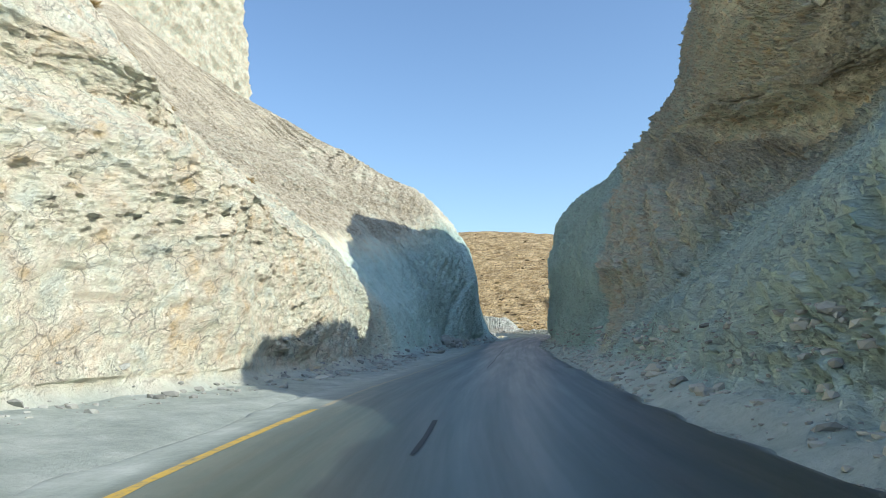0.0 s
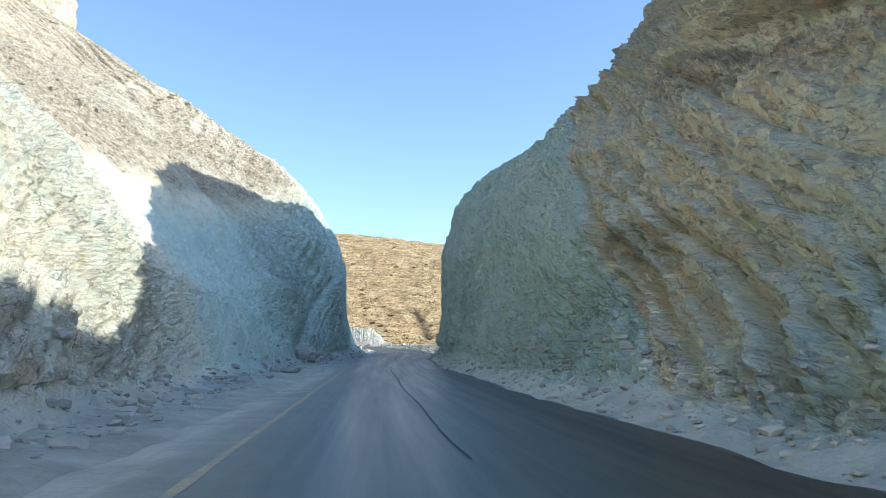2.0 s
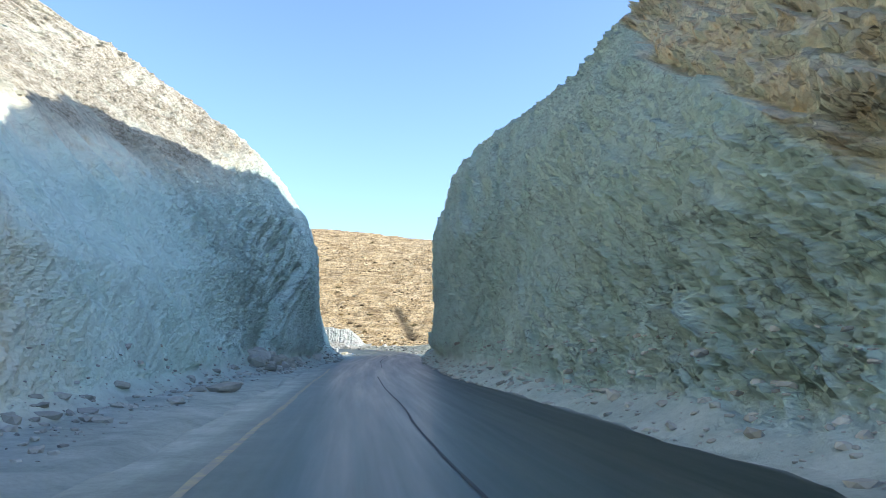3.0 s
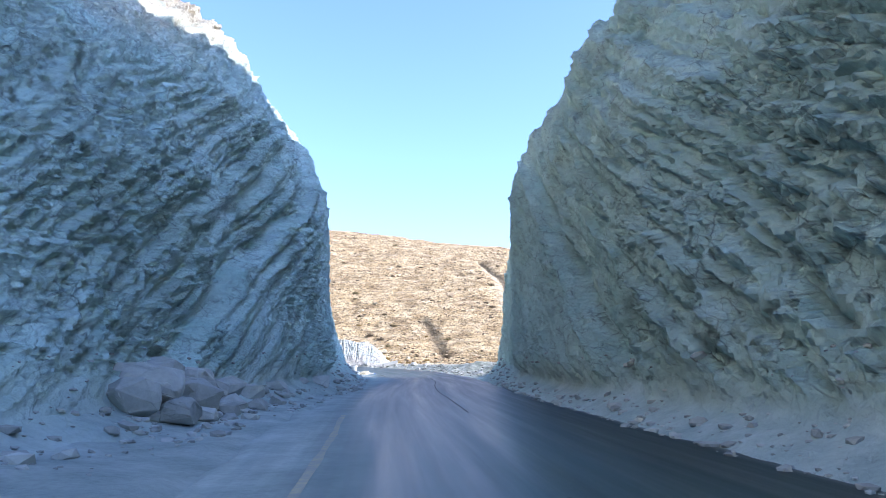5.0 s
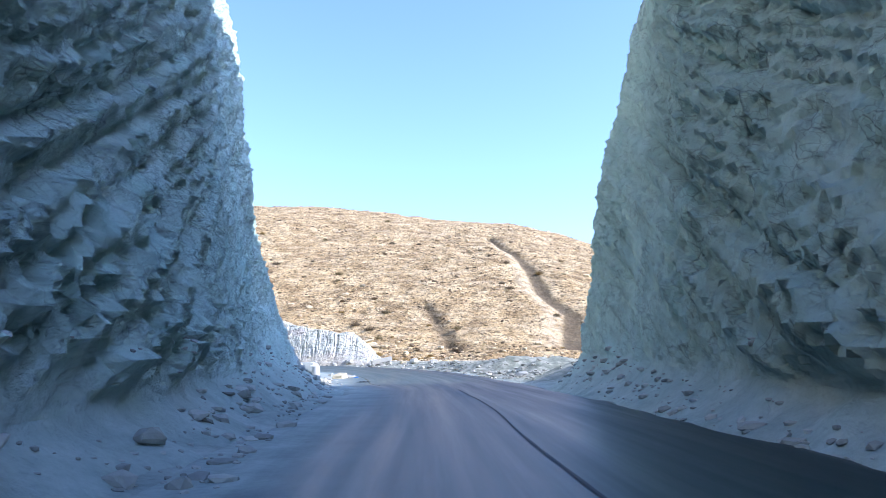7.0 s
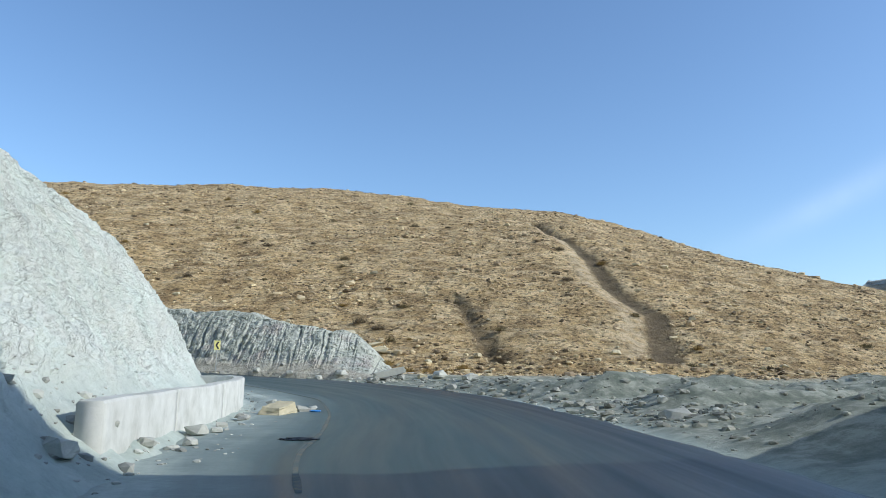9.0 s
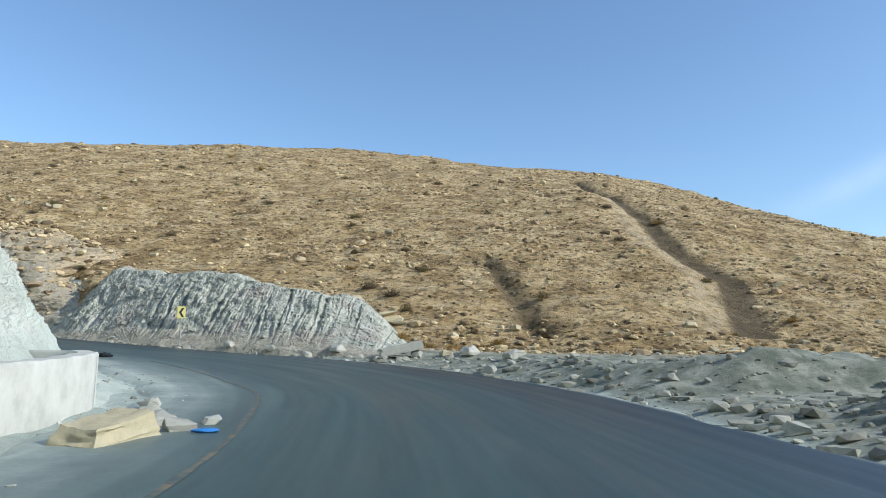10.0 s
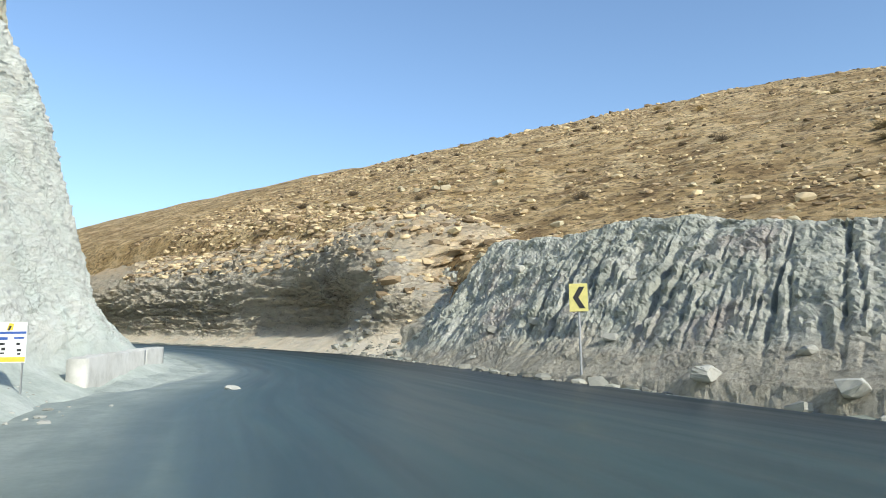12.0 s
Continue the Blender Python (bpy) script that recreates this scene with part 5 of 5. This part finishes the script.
info_board(-25.9, 99.5, 42)

# ---- markings and joints on the road ----
line_paint = Nodes("faded_yellow_paint", 0.7)
worn_off = line_paint.ramp(line_paint.noise(line_paint.pos, 5, 6, 0.7), [(0.35, (0.30, 0.26, 0.16)), (0.55, (0.62, 0.42, 0.08))])
line_mat = line_paint.done(worn_off)
faint_paint = Nodes("nearly_worn_paint", 0.7)
faint_mat = faint_paint.done(faint_paint.ramp(faint_paint.noise(faint_paint.pos, 4, 6, 0.7), [(0.42, (0.30, 0.30, 0.27)), (0.66, (0.46, 0.40, 0.24))]))
worn_paint = Nodes("worn_yellow_paint", 0.7)
worn_mat = worn_paint.done(worn_paint.ramp(worn_paint.noise(worn_paint.pos, 4, 6, 0.7), [(0.44, (0.085, 0.11, 0.105)), (0.54, (0.14, 0.145, 0.12)), (0.68, (0.28, 0.22, 0.12))]))
tar = plain("tar_joint", (0.03, 0.036, 0.04), 0.6)


def s_at(y):
    return float(np.interp(y, road_line[:, 1], road_s))


tagged(ribbon("edge_line", (3.2, 3.0), s_at(-75), s_at(-50.3), 0.17, 0.006, line_mat), "yellow edge line, faded with dust", "road marking", kind="structure")
tagged(ribbon("edge_line", (2.95, 3.0), s_at(-50), s_at(20), 0.13, 0.006, faint_mat, wander=0.05, seed=3), "nearly worn off yellow edge line", "road marking", kind="structure")
tagged(ribbon("edge_line", (2.5, 3.15), s_at(64), s_at(98.5), 0.105, 0.006, worn_mat, wander=0.08, seed=4), "nearly worn off yellow edge line", "road marking", kind="structure")
tagged(ribbon("tar_joint", (-0.1, 0.15), s_at(-34), s_at(8), 0.045, 0.008, tar, wander=0.06, seed=5), "dark tar joint along the middle of the road", "road joint", kind="structure")
tagged(ribbon("tar_joint", (-0.25, -0.1), s_at(20), s_at(58), 0.05, 0.008, tar, wander=0.08, seed=6), "dark tar joint along the middle of the road", "road joint", kind="structure")
tagged(ribbon("tar_joint", (0.3, 0.15), s_at(-57), s_at(-53), 0.08, 0.008, tar, wander=0.2, seed=7), "short dark crack sealed with tar", "road joint", kind="structure")

# ---- shrubs ----


def shrub_mesh(seed, colour):
    r = random.Random(seed)
    bm = bmesh.new()
    for _ in range(420):
        a, e = r.uniform(0, 6.283), r.uniform(0.1, 1.5)
        d = Vector((math.cos(a) * math.cos(e), math.sin(a) * math.cos(e), math.sin(e)))
        start = d * r.uniform(0.0, 0.25) + Vector((r.uniform(-0.3, 0.3), r.uniform(-0.3, 0.3), 0))
        ln = r.uniform(0.25, 0.6)
        side = d.cross(Vector((r.uniform(-1, 1), r.uniform(-1, 1), r.uniform(-1, 1)))).normalized() * r.uniform(0.006, 0.018)
        mid = start + d * ln * 0.5 + Vector((0, 0, 0.04))
        tip = start + d * ln + Vector((r.uniform(-0.08, 0.08), r.uniform(-0.08, 0.08), r.uniform(-0.1, 0.04)))
        a0, a1, a2, a3 = (bm.verts.new(v) for v in (start, mid - side, tip, mid + side))
        bm.faces.new((a0, a1, a2, a3))
    me = bpy.data.meshes.new("shrub")
    bm.to_mesh(me)
    bm.free()
    m = Nodes("dry_shrub", 0.8)
    me.materials.append(m.done(m.ramp(m.island(), [(0.0, tuple(c * 0.6 for c in colour)), (1.0, tuple(c * 1.4 for c in colour))])))
    return me


shrubs = [shrub_mesh(1, (0.20, 0.16, 0.08)), shrub_mesh(2, (0.16, 0.125, 0.08)), shrub_mesh(3, (0.32, 0.22, 0.08))]


def shrub(x, y, size, k, top=60.0, label="dry brown shrub on the stony hillside"):
    z, _ = drop(x, y, top)
    ob = new("shrub", shrubs[k])
    ob.matrix_world = pose(x, y, z - 0.05 * size, 0, 0, rng.uniform(0, 360)) @ Matrix.Diagonal((size * 1.3, size * 1.3, size, 1))
    tagged(ob, label, "shrub", "shrubs on the hill")


for x, y, size in [(-11.4, 125.2, 1.0), (-9.4, 123.6, 0.9), (-16, 122.6, 0.8), (-8, 121, 0.7), (-19.5, 121.5, 0.8), (-24, 123, 0.8)]:
    shrub(x, y, size, int(rng.integers(2)))
for n in range(70):
    x = rng.uniform(-75, 40)
    y = np.interp(x, FOOT_X, FOOT_Y) + 8 + rng.uniform(2, 75) * rng.random()
    shrub(x, y, rng.uniform(0.35, 0.95), int(rng.integers(3)))
for n in range(12):
    shrub(rng.uniform(-14, -5), rng.uniform(-52, -30), rng.uniform(0.3, 0.6), 2, 60, "straw-coloured tuft on the rock slope")
for x, y in [(-5.8, 113.5), (-4.4, 114.6), (-2.6, 115.4), (-1.5, 114.2), (-7.5, 112.9)]:
    shrub(x, y, 0.7, 2, 60, "straw-coloured tuft beside the ditch wall")

# ---- litter and far outcrop ----


def bag_mesh():
    bm = bmesh.new()
    bmesh.ops.create_icosphere(bm, subdivisions=3, radius=0.5)
    for v in bm.verts:
        n = noise.noise(v.co * 3.1) * 0.22 + noise.noise(v.co * 7.0) * 0.1
        v.co = v.co * (1 + n)
        v.co.z *= 0.45
    me = bpy.data.meshes.new("plastic_bag")
    bm.to_mesh(me)
    bm.free()
    me.materials.append(plain("blue_plastic", (0.05, 0.22, 0.60), 0.35))
    return me


def heap_mesh():
    """A crumpled black tarpaulin with folds."""
    bm = bmesh.new()
    bmesh.ops.create_icosphere(bm, subdivisions=4, radius=0.5)
    for v in bm.verts:
        n = 0.5 * abs(noise.noise(v.co * 4.0)) + 0.25 * abs(noise.noise(v.co * 9.0 + Vector((5, 0, 0))))
        v.co = v.co * (0.7 + n)
        v.co.z = max(v.co.z, -0.1)
    me = bpy.data.meshes.new("black_tarpaulin")
    bm.to_mesh(me)
    bm.free()
    me.materials.append(plain("black_plastic", (0.018, 0.02, 0.022), 0.4))
    return me


heap = new("black_tarpaulin", heap_mesh())
heap.matrix_world = pose(-16.7, 95.2, drop(-16.7, 95.2)[0] + 0.03, 0, 0, 40) @ Matrix.Diagonal((0.62, 0.4, 0.3, 1))
tagged(heap, "crumpled black tarpaulin lying on the dusty road edge", "litter")
rag = new("dark_rag", heap.data)
rag.matrix_world = pose(-5.2, 70.1, drop(-5.2, 70.1, 3.0)[0] + 0.01, 0, 0, 8) @ Matrix.Diagonal((0.9, 0.4, 0.09, 1))
tagged(rag, "flat crumpled dark plastic sheet on the dusty verge", "litter")
bag = new("plastic_bag", bag_mesh())
bag.matrix_world = pose(-6.5, 78.6, drop(-6.5, 78.6, 3.0)[0] + 0.03, 0, 0, 30) @ Matrix.Diagonal((0.4, 0.2, 0.16, 1))
tagged(bag, "crumpled blue plastic bag on the dusty verge", "litter")

# ---- broken slab and dumped rock beyond the outer edge ----


def beam_mesh():
    """A broken concrete slab with chipped edges."""
    bm = box(-0.5, 0.5, -0.5, 0.5, -0.5, 0.5)
    bmesh.ops.subdivide_edges(bm, edges=list(bm.edges), cuts=7, use_grid_fill=True)
    for v in bm.verts:
        edge = sum(abs(c) > 0.49 for c in v.co)
        worn = 0.05 * max(0, edge - 1) * (0.4 + noise.noise(v.co * 5.0))
        v.co = v.co * (1 - worn) + Vector((0.06 * noise.noise(v.co * 2.3) * (abs(v.co.x) > 0.49), 0, 0.02 * noise.noise(v.co * 6.0)))
    me = bpy.data.meshes.new("concrete_slab")
    bm.to_mesh(me)
    bm.free()
    me.set_sharp_from_angle(angle=radians(35))
    me.materials.append(grey_boulder)
    return me


beam = new("concrete_slab", beam_mesh())
beam.matrix_world = pose(-6.5, 104.0, drop(-6.5, 104.0)[0] + 0.36, 0, -13, 14) @ Matrix.Diagonal((2.1, 0.8, 0.42, 1))
tagged(beam, "pale broken concrete slab lying on rubble", "slab")
boulder(-2.25, 96.0, 0.62, "rounded dark grey boulder on the outer verge", 0.62, top=60)
boulder(-1.3, 98.8, 0.85, "large broken grey-green rock on the outer verge", 0.55, top=60)
boulder(-3.2, 105.0, 0.95, "pointed grey-green rock heap at the foot of the hill", 0.6, top=60)
boulder(-4.3, 104.6, 0.7, "tan rock beside the broken concrete slab", 0.7, True, top=60)
boulder(-7.3, 103.6, 0.5, "grey rock under the broken concrete slab", 0.7, top=60)
boulder(-5.8, 104.2, 0.65, "grey rock under the broken concrete slab", 0.8, top=60)

BUTTE_PLAN = [(96, 234), (100, 228), (108, 224), (116, 226), (124, 234)]
BUTTE_PROFILE = [[(0.2, 14), (0.5, 18), (1.0, 21), (1.6, 23), (2.6, 24.2), (4, 25), (8, 25.4), (16, 6)]] * 5
massif("far_outcrop", BUTTE_PLAN, BUTTE_PROFILE, 1, 0.6, "dark rock outcrop on the far ridge", lambda p, depth, t: (0 * t + 1.5, 0 * t, 0 * t, 0 * t, 0 * t + 1.5, 0 * t), 0, ledge_mat)
